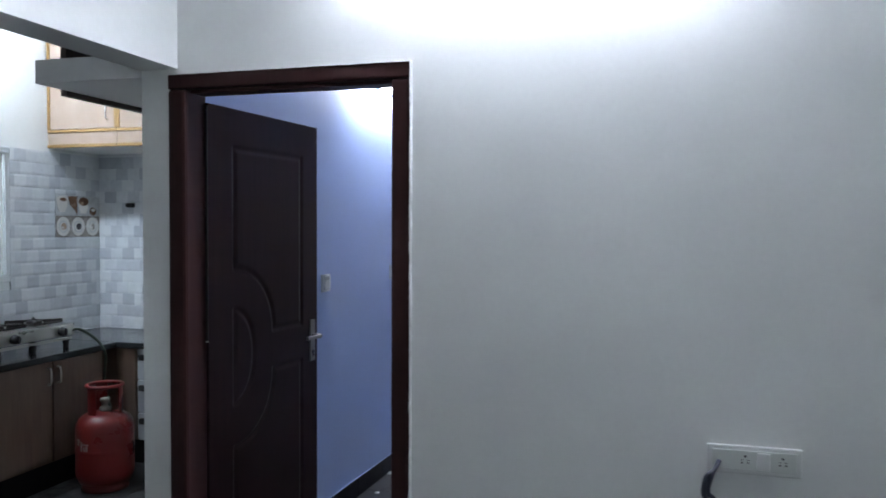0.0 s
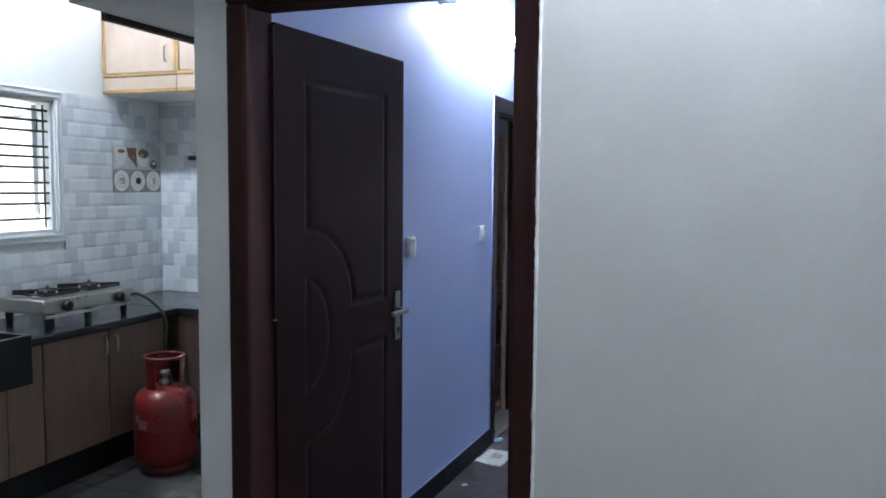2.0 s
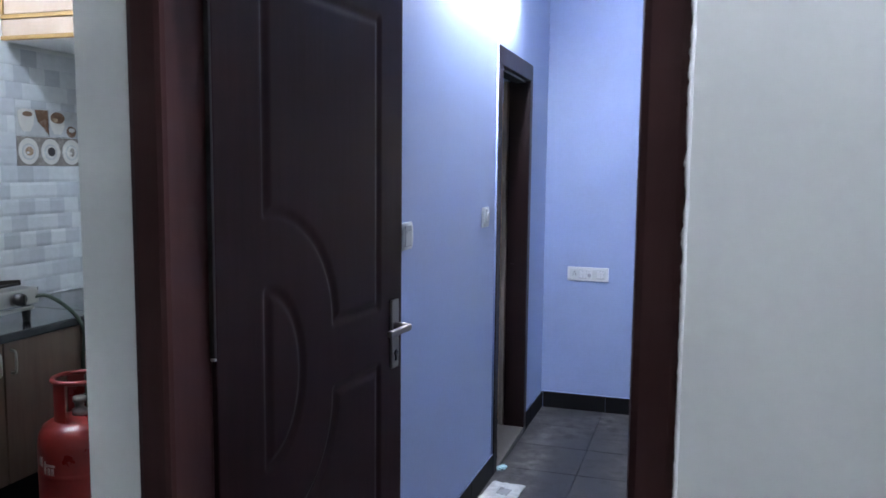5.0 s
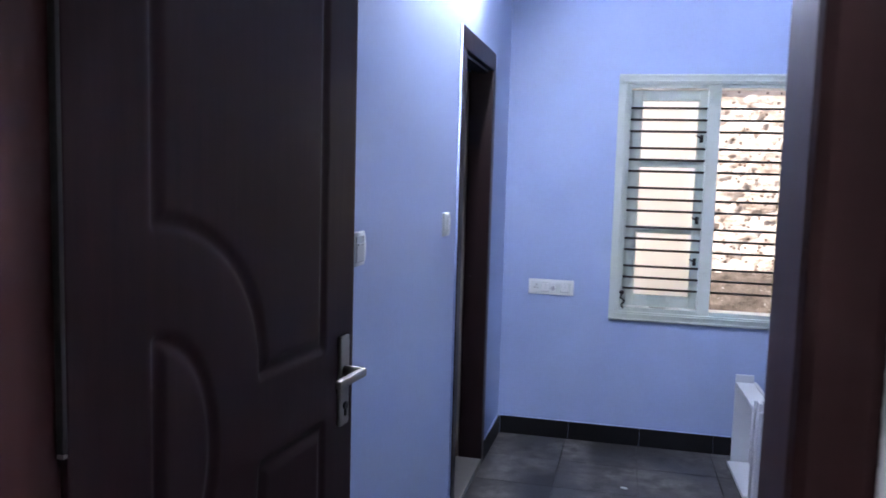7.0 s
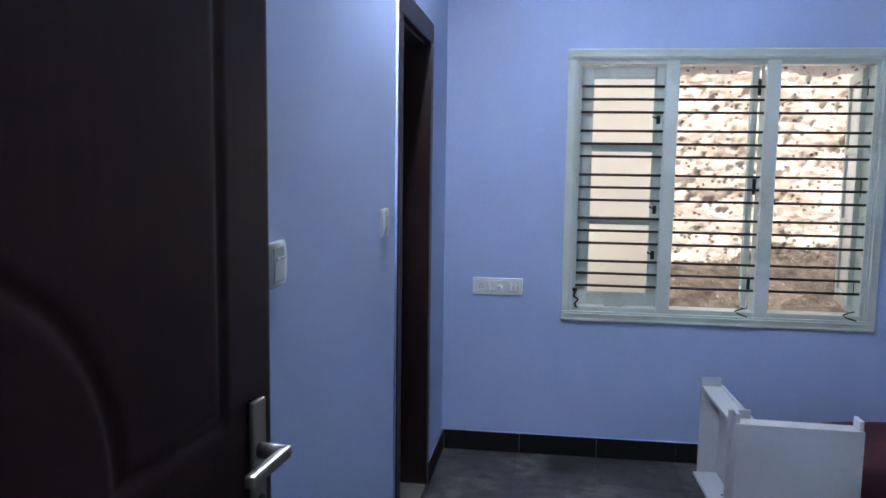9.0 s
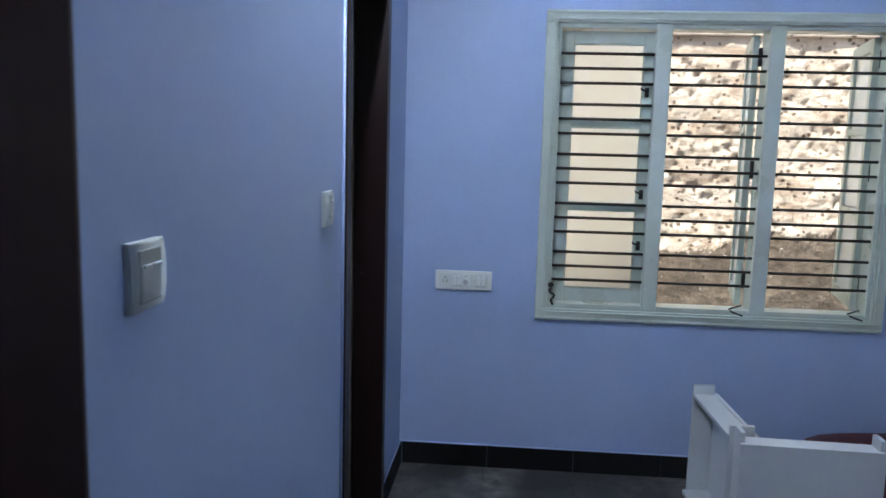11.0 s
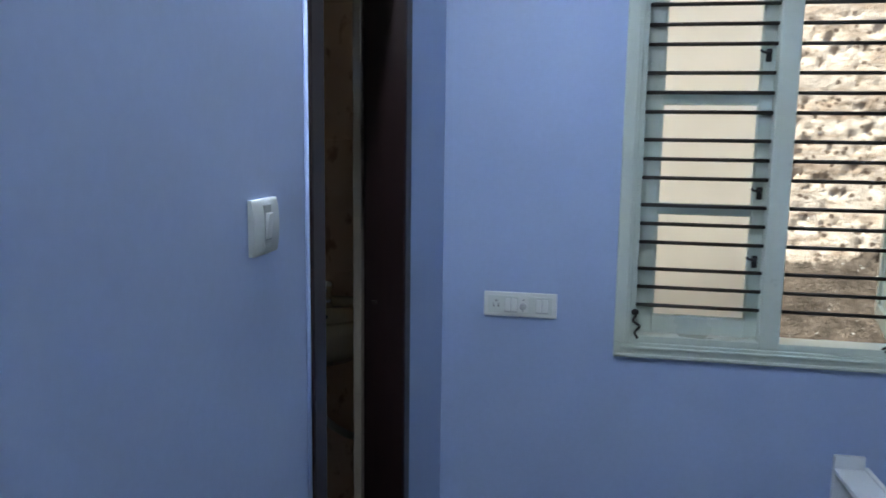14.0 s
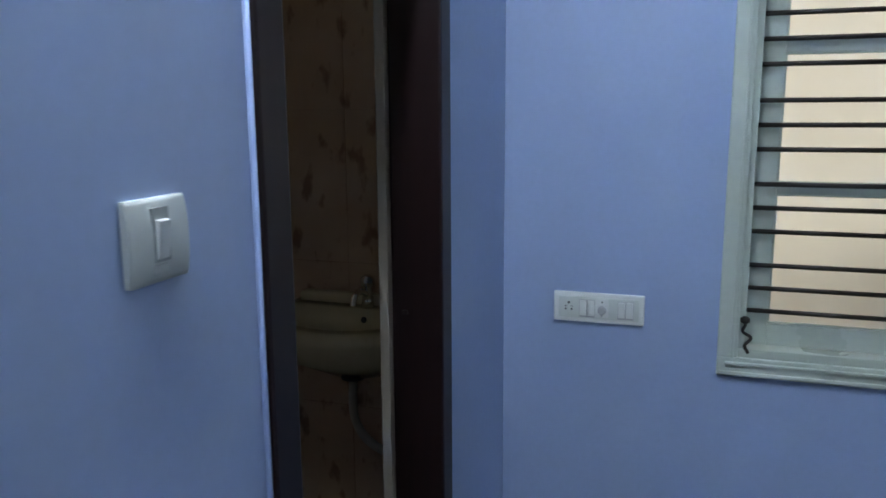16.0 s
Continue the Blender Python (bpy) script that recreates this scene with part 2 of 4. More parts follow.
GRANITE = surface("black granite", (0.034, 0.037, 0.040), 0.14, vary=0.3, big=3, small=150, relief=0.03)
SINK = surface("black stone sink", (0.010, 0.011, 0.015), 0.45, vary=0.3, small=90, spec=0.25)
CYL_RED = surface("red cylinder enamel", (0.18, 0.014, 0.012), 0.32, vary=0.14, big=7, small=50, relief=0.15)
CYL_DARK = surface("scuffed dark red", (0.14, 0.02, 0.018), 0.6, vary=0.3, big=9, small=60, relief=0.3)
STENCIL = surface("worn white stencil paint", (0.42, 0.36, 0.33), 0.7, vary=0.4, big=60)
RUBBER = surface("black rubber", (0.02, 0.02, 0.02), 0.6, vary=0.1)
HOSE = surface("green gas hose", (0.05, 0.075, 0.052), 0.45, vary=0.15, small=120)
CABLE = surface("dark blue cable", (0.022, 0.026, 0.05), 0.4, vary=0.2)
BASIN = surface("ivory ceramic", (0.54, 0.46, 0.30), 0.12, vary=0.04, relief=0.0)
PIPE = surface("white waste pipe", (0.42, 0.37, 0.30), 0.4, vary=0.1)
BATH = bath_tile()
BATH_GROUT = surface("brown grout", (0.42, 0.30, 0.205), 0.9)
DARK_LOFT = wood("dark loft shutter", (0.025, 0.014, 0.010), (0.05, 0.028, 0.02), 0.5)
BULB_K = glow("lit lamp bulb, kitchen", (0.82, 0.94, 1.14, 1), BULB_KITCHEN)
TUBE_H = glow("lit tube, living room", TUBE_COLOUR, TUBE_HALL)
TUBE_B = glow("lit tube, bedroom", TUBE_COLOUR, TUBE_BED)


# ---- mesh tools ----
def box(bm, x0, x1, y0, y1, z0, z1, bevel=0.0, m=None):
    t = bmesh.new()
    bmesh.ops.create_cube(t, size=1)
    for v in t.verts:
        v.co = Vector((x0 + (v.co.x + 0.5) * (x1 - x0), y0 + (v.co.y + 0.5) * (y1 - y0), z0 + (v.co.z + 0.5) * (z1 - z0)))
    if bevel:
        bmesh.ops.bevel(t, geom=t.edges[:], offset=bevel, segments=2, affect="EDGES", profile=0.6)
    return join(bm, t, m)


def join(bm, t, m=None):
    if m is not None:
        t.transform(m)
    tmp = bpy.data.meshes.new("tmp")
    t.to_mesh(tmp)
    t.free()
    bm.from_mesh(tmp)
    bpy.data.meshes.remove(tmp)
    return bm


def lathe(bm, profile, seg=32, m=None):
    """Turn (radius, height) pairs round the z axis."""
    t = bmesh.new()
    rings = []
    for r, z in profile:
        rings.append([t.verts.new((r * math.cos(2 * math.pi * i / seg), r * math.sin(2 * math.pi * i / seg), z)) for i in range(seg)])
    for a, b in zip(rings, rings[1:]):
        for i in range(seg):
            t.faces.new((a[i], a[(i + 1) % seg], b[(i + 1) % seg], b[i]))
    t.faces.new(list(reversed(rings[0])))
    t.faces.new(rings[-1])
    for f in t.faces:
        f.smooth = len(f.verts) == 4
    return join(bm, t, m)


def sweep(bm, pts, r, seg=10, closed=False, flat=1.0):
    """A round bar along points; flat squashes it across."""
    pts = [Vector(p) for p in pts]
    t = bmesh.new()
    rings, n, side = [], len(pts), None
    for i, p in enumerate(pts):
        a = pts[(i - 1) % n] if closed or i else p
        b = pts[(i + 1) % n] if closed or i < n - 1 else p
        d = (b - a).normalized()
        if side is None:
            side = d.orthogonal().normalized()
        side = (side - d * side.dot(d)).normalized()
        up = d.cross(side)
        rings.append([t.verts.new(p + r * (math.cos(2 * math.pi * k / seg) * side + flat * math.sin(2 * math.pi * k / seg) * up)) for k in range(seg)])
    for a, b in (zip(rings, rings[1:] + rings[:1]) if closed else zip(rings, rings[1:])):
        for k in range(seg):
            t.faces.new((a[k], a[(k + 1) % seg], b[(k + 1) % seg], b[k])).smooth = True
    if not closed:
        t.faces.new(list(reversed(rings[0])))
        t.faces.new(rings[-1])
    bmesh.ops.recalc_face_normals(t, faces=t.faces[:])
    return join(bm, t)


def curve_pts(pts, n=8):
    """A smooth line through points."""
    pts = [Vector(p) for p in pts]
    ext = [2 * pts[0] - pts[1]] + pts + [2 * pts[-1] - pts[-2]]
    out = []
    for i in range(1, len(ext) - 2):
        a, b, c, d = ext[i - 1:i + 3]
        for k in range(n):
            s = k / n
            out.append(0.5 * (2 * b + (c - a) * s + (2 * a - 5 * b + 4 * c - d) * s * s + (3 * b - a - 3 * c + d) * s ** 3))
    return out + [pts[-1]]


def plate(bm, outline, thick, bevel=0.0, m=None):
    """A flat plate of any outline in the xy plane, rising to z = thick, its upper rim chamfered."""
    t = bmesh.new()
    f = t.faces.new([t.verts.new((x, y, 0)) for x, y in outline])
    f.normal_update()
    if f.normal.z < 0:
        f.normal_flip()
    g = bmesh.ops.extrude_face_region(t, geom=[f])
    top = [v for v in g["geom"] if isinstance(v, bmesh.types.BMVert)]
    bmesh.ops.translate(t, verts=top, vec=(0, 0, thick))
    if bevel:
        face = [q for q in g["geom"] if isinstance(q, bmesh.types.BMFace)]
        bmesh.ops.inset_region(t, faces=face, thickness=bevel, depth=bevel * 0.6)
    bmesh.ops.recalc_face_normals(t, faces=t.faces[:])
    return join(bm, t, m)


def to_mesh(name, bm, material):
    me = bpy.data.meshes.new(name)
    bm.to_mesh(me)
    bm.free()
    for k in material if isinstance(material, (list, tuple)) else [material]:
        me.materials.append(k)
    return me


def part(name, bm, material, parent, label=""):
    ob = new(name, to_mesh(name, bm, material))
    ob.parent = parent
    return tagged(ob, label)


def thing(name, label, category, at=None, group="", kind=""):
    ob = new(name)
    if at is not None:
        ob.matrix_world = at
    return tagged(ob, label, category, group, kind)


def solid(name, bm, material, label, category, kind="", group="", at=None):
    ob = new(name, to_mesh(name, bm, material))
    if at is not None:
        ob.matrix_world = at
    return tagged(ob, label, category, group, kind)


def boxes(*dims):
    bm = bmesh.new()
    for d in dims:
        box(bm, *d)
    return bm


def paint_by_side(ob, rule):
    """Material slot of each face by its normal and middle."""
    for f in ob.data.polygons:
        f.material_index = rule(f.normal, f.center)


# ---- large structure ----
TOP = 2.95
X_W, X_K, X_B, X_E = -3.78, -1.75, -1.612, 1.05      # west wall, kitchen side and bedroom side of the partition, east wall
Y_S, Y_D0, Y_D1, Y_N = -1.3, 2.163, 2.268, 5.78    # south wall, door wall's two faces, window wall
Y_K, Y_BT = 4.40, 4.50                            # kitchen back wall's two faces
DX0, DX1, DTOP = -1.641, -0.780, 2.03             # bedroom door frame, outer
BY0, BY1, BTOP = 4.511, 5.262, 2.0                 # bathroom door frame, outer
WX0, WX1, WZ0, WZ1 = -1.037, 0.397, 0.680, 1.970  # bedroom window casing, outer

FALL = 0.032                                      # the bedroom floor falls towards the window wall


def floor_z(y):
    return FALL * (Y_N - max(y, Y_D0))


solid("floor", boxes((X_K + 0.03, X_E, Y_S, Y_D0, -0.006, floor_z(Y_S) - 0.012), (X_W - 0.17, X_E + 0.15, Y_S - 0.15, Y_N + 0.17, -0.2, -0.006)), GROUT, "dark grouted floor bed under the tiles", "floor", "structure")
solid("ceiling", boxes((X_W - 0.17, X_E + 0.15, Y_S - 0.15, Y_N + 0.17, TOP, TOP + 0.15)), CEILING, "plain white plastered ceiling", "ceiling", "structure")

# the opening from x -2.84 to -2.0 is added to let daylight into the bathroom
w = solid("wall_north", boxes((X_W - 0.17, -2.84, Y_N, Y_N + 0.17, 0, TOP), (-2.0, WX0 + 0.045, Y_N, Y_N + 0.17, 0, TOP), (-2.84, -2.0, Y_N, Y_N + 0.17, 0, 1.86), (-2.84, -2.0, Y_N, Y_N + 0.17, 2.66, TOP), (WX1 - 0.045, X_E + 0.15, Y_N, Y_N + 0.17, 0, TOP),
                              (WX0 + 0.045, WX1 - 0.045, Y_N, Y_N + 0.17, 0, WZ0 + 0.045), (WX0 + 0.045, WX1 - 0.045, Y_N, Y_N + 0.17, WZ1 - 0.045, TOP)),
          [BLUE_WALL, OUTSIDE], "lavender blue bedroom wall with the window", "wall", "structure")
paint_by_side(w, lambda n, c: 1 if n.y > 0.5 else 0)
w = solid("wall_partition", boxes((X_K, X_B, Y_D1, BY0, 0, TOP), (X_K, X_B, BY1, Y_N, 0, TOP), (X_K, X_B, BY0, BY1, BTOP, TOP)),
          [BLUE_WALL, WHITE_WALL], "lavender blue wall with the bathroom door", "wall", "structure")
paint_by_side(w, lambda n, c: 1 if n.x < -0.5 else 0)
w = solid("wall_door", boxes((X_K, DX0, Y_D0, Y_D1, 0, TOP), (DX1, X_E, Y_D0, Y_D1, 0, TOP), (DX0, DX1, Y_D0, Y_D1, DTOP, TOP)),
          [WHITE_WALL, BLUE_WALL], "off-white living room wall round the bedroom door", "wall", "structure")
paint_by_side(w, lambda n, c: 1 if n.y > 0.5 else 0)
# east and south walls are out of view, drawn in to raise the bounced light
w = solid("wall_east", boxes((X_E, X_E + 0.15, Y_S - 0.15, Y_N, 0, TOP)), [WHITE_WALL, BLUE_WALL], "plain unseen wall closing the rooms, set close to bounce light", "wall", "structure")
solid("wall_south", boxes((X_W - 0.17, X_E, Y_S - 0.15, Y_S, 0, TOP)), WHITE_WALL, "plain off-white unseen wall, set close to bounce light", "wall", "structure")
KW0, KW1, KZ0, KZ1 = 2.16, 3.624, 1.182, 1.990     # kitchen window casing, outer
solid("wall_west", boxes((X_W - 0.17, X_W, Y_S, KW0 + 0.03, 0, TOP), (X_W - 0.17, X_W, KW1 - 0.03, Y_N, 0, TOP),
                         (X_W - 0.17, X_W, KW0 + 0.03, KW1 - 0.03, 0, KZ0 + 0.03), (X_W - 0.17, X_W, KW0 + 0.03, KW1 - 0.03, KZ1 - 0.03, TOP)),
      WHITE_WALL, "white kitchen wall with the window", "wall", "structure")
solid("wall_kitchen_back", boxes((X_W, X_K, Y_K, Y_BT, 0, TOP)), WHITE_WALL, "white kitchen back wall", "wall", "structure")
solid("beam", boxes((X_K, -1.61, Y_S, Y_D0, 2.05, TOP)), WHITE_WALL, "off-white plastered beam over the kitchen opening", "beam", "structure")
solid("loft_slab", boxes((-2.23, X_K, 2.2, Y_K, 2.036, 2.12)), GREY_WALL, "grey cement loft slab on the kitchen wall", "slab", "structure")
solid("loft_shutter", boxes((-2.262, -2.236, 2.36, Y_K, 2.018, TOP - 0.02)), DARK_LOFT, "dark brown wooden loft shutter", "shutter", "structure")

# outside
solid("ground", boxes((-150, 150, -150, 150, -0.5, -0.21)), EARTH, "bare brown earth outside the house", "ground", "structure")
bm = bmesh.new()
rnd = random.Random(4)
# west of the bedroom window it runs on unseen, to bounce sun into the ventilator
XS = [-4.6 + 0.1 * i for i in range(35)] + [-1.15 + 0.0145 * i for i in range(208)] + [1.92 + 0.1 * i for i in range(18)]
ZS = [-0.2 + 0.1 * j for j in range(6)] + [0.36 + 0.0145 * j for j in range(130)] + [2.3 + 0.11 * j for j in range(11)]
pits = [(rnd.uniform(-1.2, 2.0), rnd.uniform(0.85, 1.95), rnd.uniform(0.007, 0.016)) for _ in range(1300)]
cells = {}
for px, pz, pr in pits:
    cells.setdefault((int(px * 10), int(pz * 10)), []).append((px, pz, pr))
grid = []
for z in ZS:
    row = []
    for x in XS:
        d = 0.022 * noise.fractal(Vector((x * 1.6, 0.3, z * 1.6)), 1.0, 2.0, 4) + 0.004 * noise.noise(Vector((x * 14, 2.0, z * 14))) + 0.004 * noise.noise(Vector((x * 40, 5.0, z * 40)))
        cx, cz = int(x * 10), int(z * 10)
        for a in (-1, 0, 1):
            for c in (-1, 0, 1):
                for px, pz, pr in cells.get((cx + a, cz + c), ()):
                    q = math.hypot((x - px) * 1.35, (z - pz) * 0.75) / pr
                    if q < 1.5:
                        d -= 0.016 * (1 - q / 1.5)
        row.append(bm.verts.new((x, 6.95 - d, z)))
    grid.append(row)
for j in range(len(ZS) - 1):
    for i in range(len(XS) - 1):
        bm.faces.new((grid[j][i], grid[j][i + 1], grid[j + 1][i + 1], grid[j + 1][i])).smooth = True
box(bm, -4.6, 3.6, 7.06, 7.3, -0.25, 3.4)
box(bm, -4.6, 3.6, 6.932, 7.05, 2.035, 2.32, 0.010)
solid("boundary_wall", bm, PLASTER, "rough pitted cream boundary wall, plaster fallen off its foot", "wall", "structure")
solid("neighbour_wall", boxes((-7.4, -7.2, -4, 9, -0.25, 4.5)), OUTSIDE, "pale rendered wall of the house next door", "wall", "structure")


# ---- door frames ----
def door_frame(name, width, height, depth, faces, label, at, top=0.05, timber=FRAME_WOOD, arris=0.012):
    """Frame lying along local x from 0 to width, its room face at y = 0, depth behind it; the front arrises are rounded."""
    f = thing(name, label, "door frame", at, kind="structure")
    for a, b in ((0, faces[0]), (width - faces[1], width)):
        bm = bmesh.new()
        box(bm, a, b, -0.012, depth, 0, height - top, arris)
        part("jamb", bm, timber, f)
    bm = bmesh.new()
    box(bm, 0, width, -0.012, depth, height - top, height, 0.006)
    box(bm, faces[0] + 0.006, width - faces[1] - 0.006, 0.012, depth - 0.03, height - top - 0.012, height - top, 0.003)
    part("head", bm, timber, f)
    return f


door_frame("door_frame_1", DX1 - DX0, DTOP, 0.118, (0.067, 0.063), "polished red-brown wooden frame of the bedroom door", pose(DX0, Y_D0, 0))
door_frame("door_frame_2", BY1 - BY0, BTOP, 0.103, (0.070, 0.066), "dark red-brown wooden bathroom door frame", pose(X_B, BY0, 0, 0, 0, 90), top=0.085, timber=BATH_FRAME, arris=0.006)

# filler round the bedroom frame, a ragged smear from the frame's edge to the wall
def smear(bm, along, n, length):
    t = bmesh.new()
    rings = []
    for i in range(n + 1):
        s = length * i / n
        rag = 0.0022 + 0.0022 * noise.noise(Vector((s * 13, 1.5, length))) + 0.0022 * noise.noise(Vector((s * 55, 4.5, length))) + 0.0014 * noise.noise(Vector((s * 160, 7.5, length)))
        out = 0.0026 + 0.0014 * noise.noise(Vector((s * 25, 9.5, length)))
        lip = 0.0014 + 0.0006 * noise.noise(Vector((s * 90, 2.0, 0)))
        rings.append([t.verts.new(along(s, u, v)) for u, v in ((-rag, -0.0115), (-rag + 0.0008, -0.0125 - lip), (0.0005, -0.0118 - lip), (0.003, -0.006), (out, -0.0012), (out + 0.001, 0.001), (-rag, 0.001))])
    for a, b in zip(rings, rings[1:]):
        for k in range(7):
            t.faces.new((a[k], a[(k + 1) % 7], b[(k + 1) % 7], b[k])).smooth = k < 5
    t.faces.new(rings[0])
    t.faces.new(list(reversed(rings[-1])))
    bmesh.ops.recalc_face_normals(t, faces=t.faces[:])
    join(bm, t)


bm = bmesh.new()
smear(bm, lambda s, u, v: Vector((DX1 + u, Y_D0 + v, s)), 1000, DTOP)
smear(bm, lambda s, u, v: Vector((DX0 + 0.03 + s, Y_D0 + v, DTOP + u * 0.6)), 200, DX1 - DX0 - 0.03)
solid("trim_filler", bm, CAULK, "uneven white filler bead round the door frame", "filler", "structure")
solid("threshold", boxes((X_K + 0.005, X_B + 0.012, BY0 + 0.062, BY1 - 0.062, -0.004, 0.052, 0.006)), MARBLE, "pale marble sill in the bathroom doorway", "threshold", "structure")
# lightened wall colour for beads that draw the highlights along lit edges
EDGE = surface("pale lavender edge highlight", (0.34, 0.43, 0.66), 0.5, vary=0.1, big=9, small=60, relief=0.2)
bm = bmesh.new()
sweep(bm, [(X_B + 0.004, BY0 - 0.005, 0.139), (X_B + 0.004, BY0 - 0.005, 1.0), (X_B + 0.004, BY0 - 0.005, BTOP)], 0.0042, 8)
solid("trim_lit_edge", bm, EDGE, "pale lavender bead drawing the lit wall edge beside the frame", "trim", "structure")
# bare wood and plaster edge behind the far jamb
solid("trim_plaster_edge", boxes((X_K + 0.006, X_K + 0.028, BY1 - 0.067, BY1 - 0.001, 0.012, BTOP - 0.086, 0.003)), RAW_WOOD, "unpolished wooden edge beside the jamb", "trim", "structure")
# lightened strip puts the bright line of the tube-lit skirting top into colour
bm = bmesh.new()
for y0, y1 in ((Y_D1 + 0.012, BY0 - 0.001), (BY1 + 0.001, Y_N - 0.012)):
    sweep(bm, [(X_B + 0.006, y0, floor_z(y0) + 0.0995), (X_B + 0.006, y1, floor_z(y1) + 0.0995)], 0.0045, 8, False, 0.5)
box(bm, X_B + 0.012, X_E, Y_N - 0.0105, Y_N, 0.0975, 0.1015, 0.002)
solid("trim_skirting_highlight", bm, EDGE, "thin pale strip drawing the lit top edge of the skirting", "trim", "structure")

# ---- bedroom door leaf ----
LW, LH, LT = 0.745, 1.939, 0.034
leaf_at = Matrix.Translation((-1.565, 2.2715, 0.012)) @ Matrix.Rotation(radians(90 - 5.4), 4, "Z") @ Matrix.Translation((0, 0.0085, 0))
door = thing("door_1", "dark brown moulded bedroom door standing open", "door", leaf_at, kind="structure")
# local: x from the hinge, y through the leaf (room side at -y), z up
bm = bmesh.new()
box(bm, 0, LW, 0, LT, 0.106, LH, 0.003)
part("leaf", bm, LEAF_WOOD, door)


def arc(cx, cz, r, a0, a1, n=18, sx=1.0):
    return [(cx + sx * r * math.cos(radians(a0 + (a1 - a0) * i / n)), cz + r * math.sin(radians(a0 + (a1 - a0) * i / n))) for i in range(n + 1)]


U0, U1 = 0.152, 0.615
shapes = [
    [(U1, 1.795), (U0, 1.795)] + arc(U0, 1.098, 0.255, 90, 0) + [(U1, 1.098)],
    [(U1, 0.20), (U1, 0.940)] + arc(U0, 0.940, 0.255, 0, -90) + [(U0, 0.20)],
    arc(U0, 1.024, 0.174, 90, -90, 24, 0.70),
]


def groove_depth(d):
    """Cross-section of the pressed groove: steep on the panel side, easy on the outside."""
    k = np.where(d > 0, 1 - d / 0.020, 1 + d / 0.016)
    k = np.clip(k, 0, 1)
    return 0.0055 * k * k * (3 - 2 * k)


def pressed_skin(w, h, step, outlines):
    """Front of the leaf as one sheet, pressed in along the closed outlines."""
    nx, nz = int(w / step) + 1, int(h / step) + 1
    gx, gz = np.meshgrid(np.linspace(0, w, nx), np.linspace(0.106, h, nz))
    dip = np.zeros_like(gx)
    for pts in outlines:
        near = np.full_like(gx, 9.0)
        inside = np.zeros(gx.shape, bool)
        for (ax, az), (bx, bz) in zip(pts, pts[1:] + pts[:1]):
            lx, lz = bx - ax, bz - az
            s = np.clip(((gx - ax) * lx + (gz - az) * lz) / max(lx * lx + lz * lz, 1e-9), 0, 1)
            near = np.minimum(near, np.hypot(gx - ax - s * lx, gz - az - s * lz))
            cross = (az > gz) != (bz > gz)
            inside ^= cross & (gx < ax + (gz - az) * lx / (lz if abs(lz) > 1e-9 else 1e-9))
        dip = np.maximum(dip, groove_depth(np.where(inside, near, -near)))
    verts = [(x, y, z) for x, y, z in zip(gx.ravel(), (dip - 0.0085).ravel(), gz.ravel())]
    faces = [(j * nx + i, j * nx + i + 1, (j + 1) * nx + i + 1, (j + 1) * nx + i) for j in range(nz - 1) for i in range(nx - 1)]
    rim = [j * nx for j in range(nz)][::-1] + list(range(1, nx)) + [j * nx + nx - 1 for j in range(1, nz)] + [(nz - 1) * nx + i for i in range(nx - 2, 0, -1)]
    first = len(verts)
    verts += [(verts[k][0], 0.001, verts[k][2]) for k in rim]
    n = len(rim)
    faces += [(rim[(k + 1) % n], rim[k], first + k, first + (k + 1) % n) for k in range(n)]
    me = bpy.data.meshes.new("pressed_skin")
    me.from_pydata(verts, [], faces)
    me.polygons.foreach_set("use_smooth", [k < (nx - 1) * (nz - 1) for k in range(len(faces))])
    me.materials.append(LEAF_WOOD)
    return me


skin = new("pressed_skin", pressed_skin(LW, LH, 0.005, shapes))
skin.parent = door
tagged(skin, "dark brown door skin pressed with curved panels")
bm = bmesh.new()
box(bm, 0.678, 0.716, -0.0165, -0.008, 0.925, 1.105, 0.004)
lock = part("lock_plate", bm, BRONZE, door, "worn steel lock plate")
bm = bmesh.new()
lathe(bm, [(0.011, 0), (0.011, 0.042)], 16, Matrix.Translation((0.695, -0.012, 1.035)) @ Matrix.Rotation(radians(90), 4, "X"))
box(bm, 0.590, 0.705, -0.060, -0.046, 1.027, 1.044, 0.005)
part("lever", bm, LEVER, lock, "satin steel lever handle")
bm = bmesh.new()
lathe(bm, [(0.008, 0), (0.008, 0.004)], 16, Matrix.Translation((0.697, -0.0155, 0.965)) @ Matrix.Rotation(radians(90), 4, "X"))
box(bm, 0.694, 0.700, -0.0195, -0.0155, 0.945, 0.96)
part("keyhole", bm, PLASTIC_DARK, lock)
bm = bmesh.new()
box(bm, -0.0105, -0.004, -0.0135, -0.003, 1.105, LH - 0.01, 0.0015)
hinge = part("hinge_strip", bm, IRON, door, "narrow blackened steel strip on the hinge edge")
bm = bmesh.new()
box(bm, -0.0105, -0.0045, -0.0135, -0.004, 1.100, 1.1045, 0.0005)
part("end_cap", bm, STEEL, hinge, "bright worn end")
for hz in (0.25, 0.80):
    bm = bmesh.new()
    lathe(bm, [(0.005, 0), (0.005, 0.1)], 12, Matrix.Translation((-0.004, 0.006, hz)))
    part("hinge", bm, IRON, door)
solid("strike_plate", boxes((X_K + 0.060, X_K + 0.074, BY1 - 0.0735, BY1 - 0.0700, 0.942, 0.951, 0.001)), IRON, "small dull steel strike plate on the bathroom jamb", "strike plate")


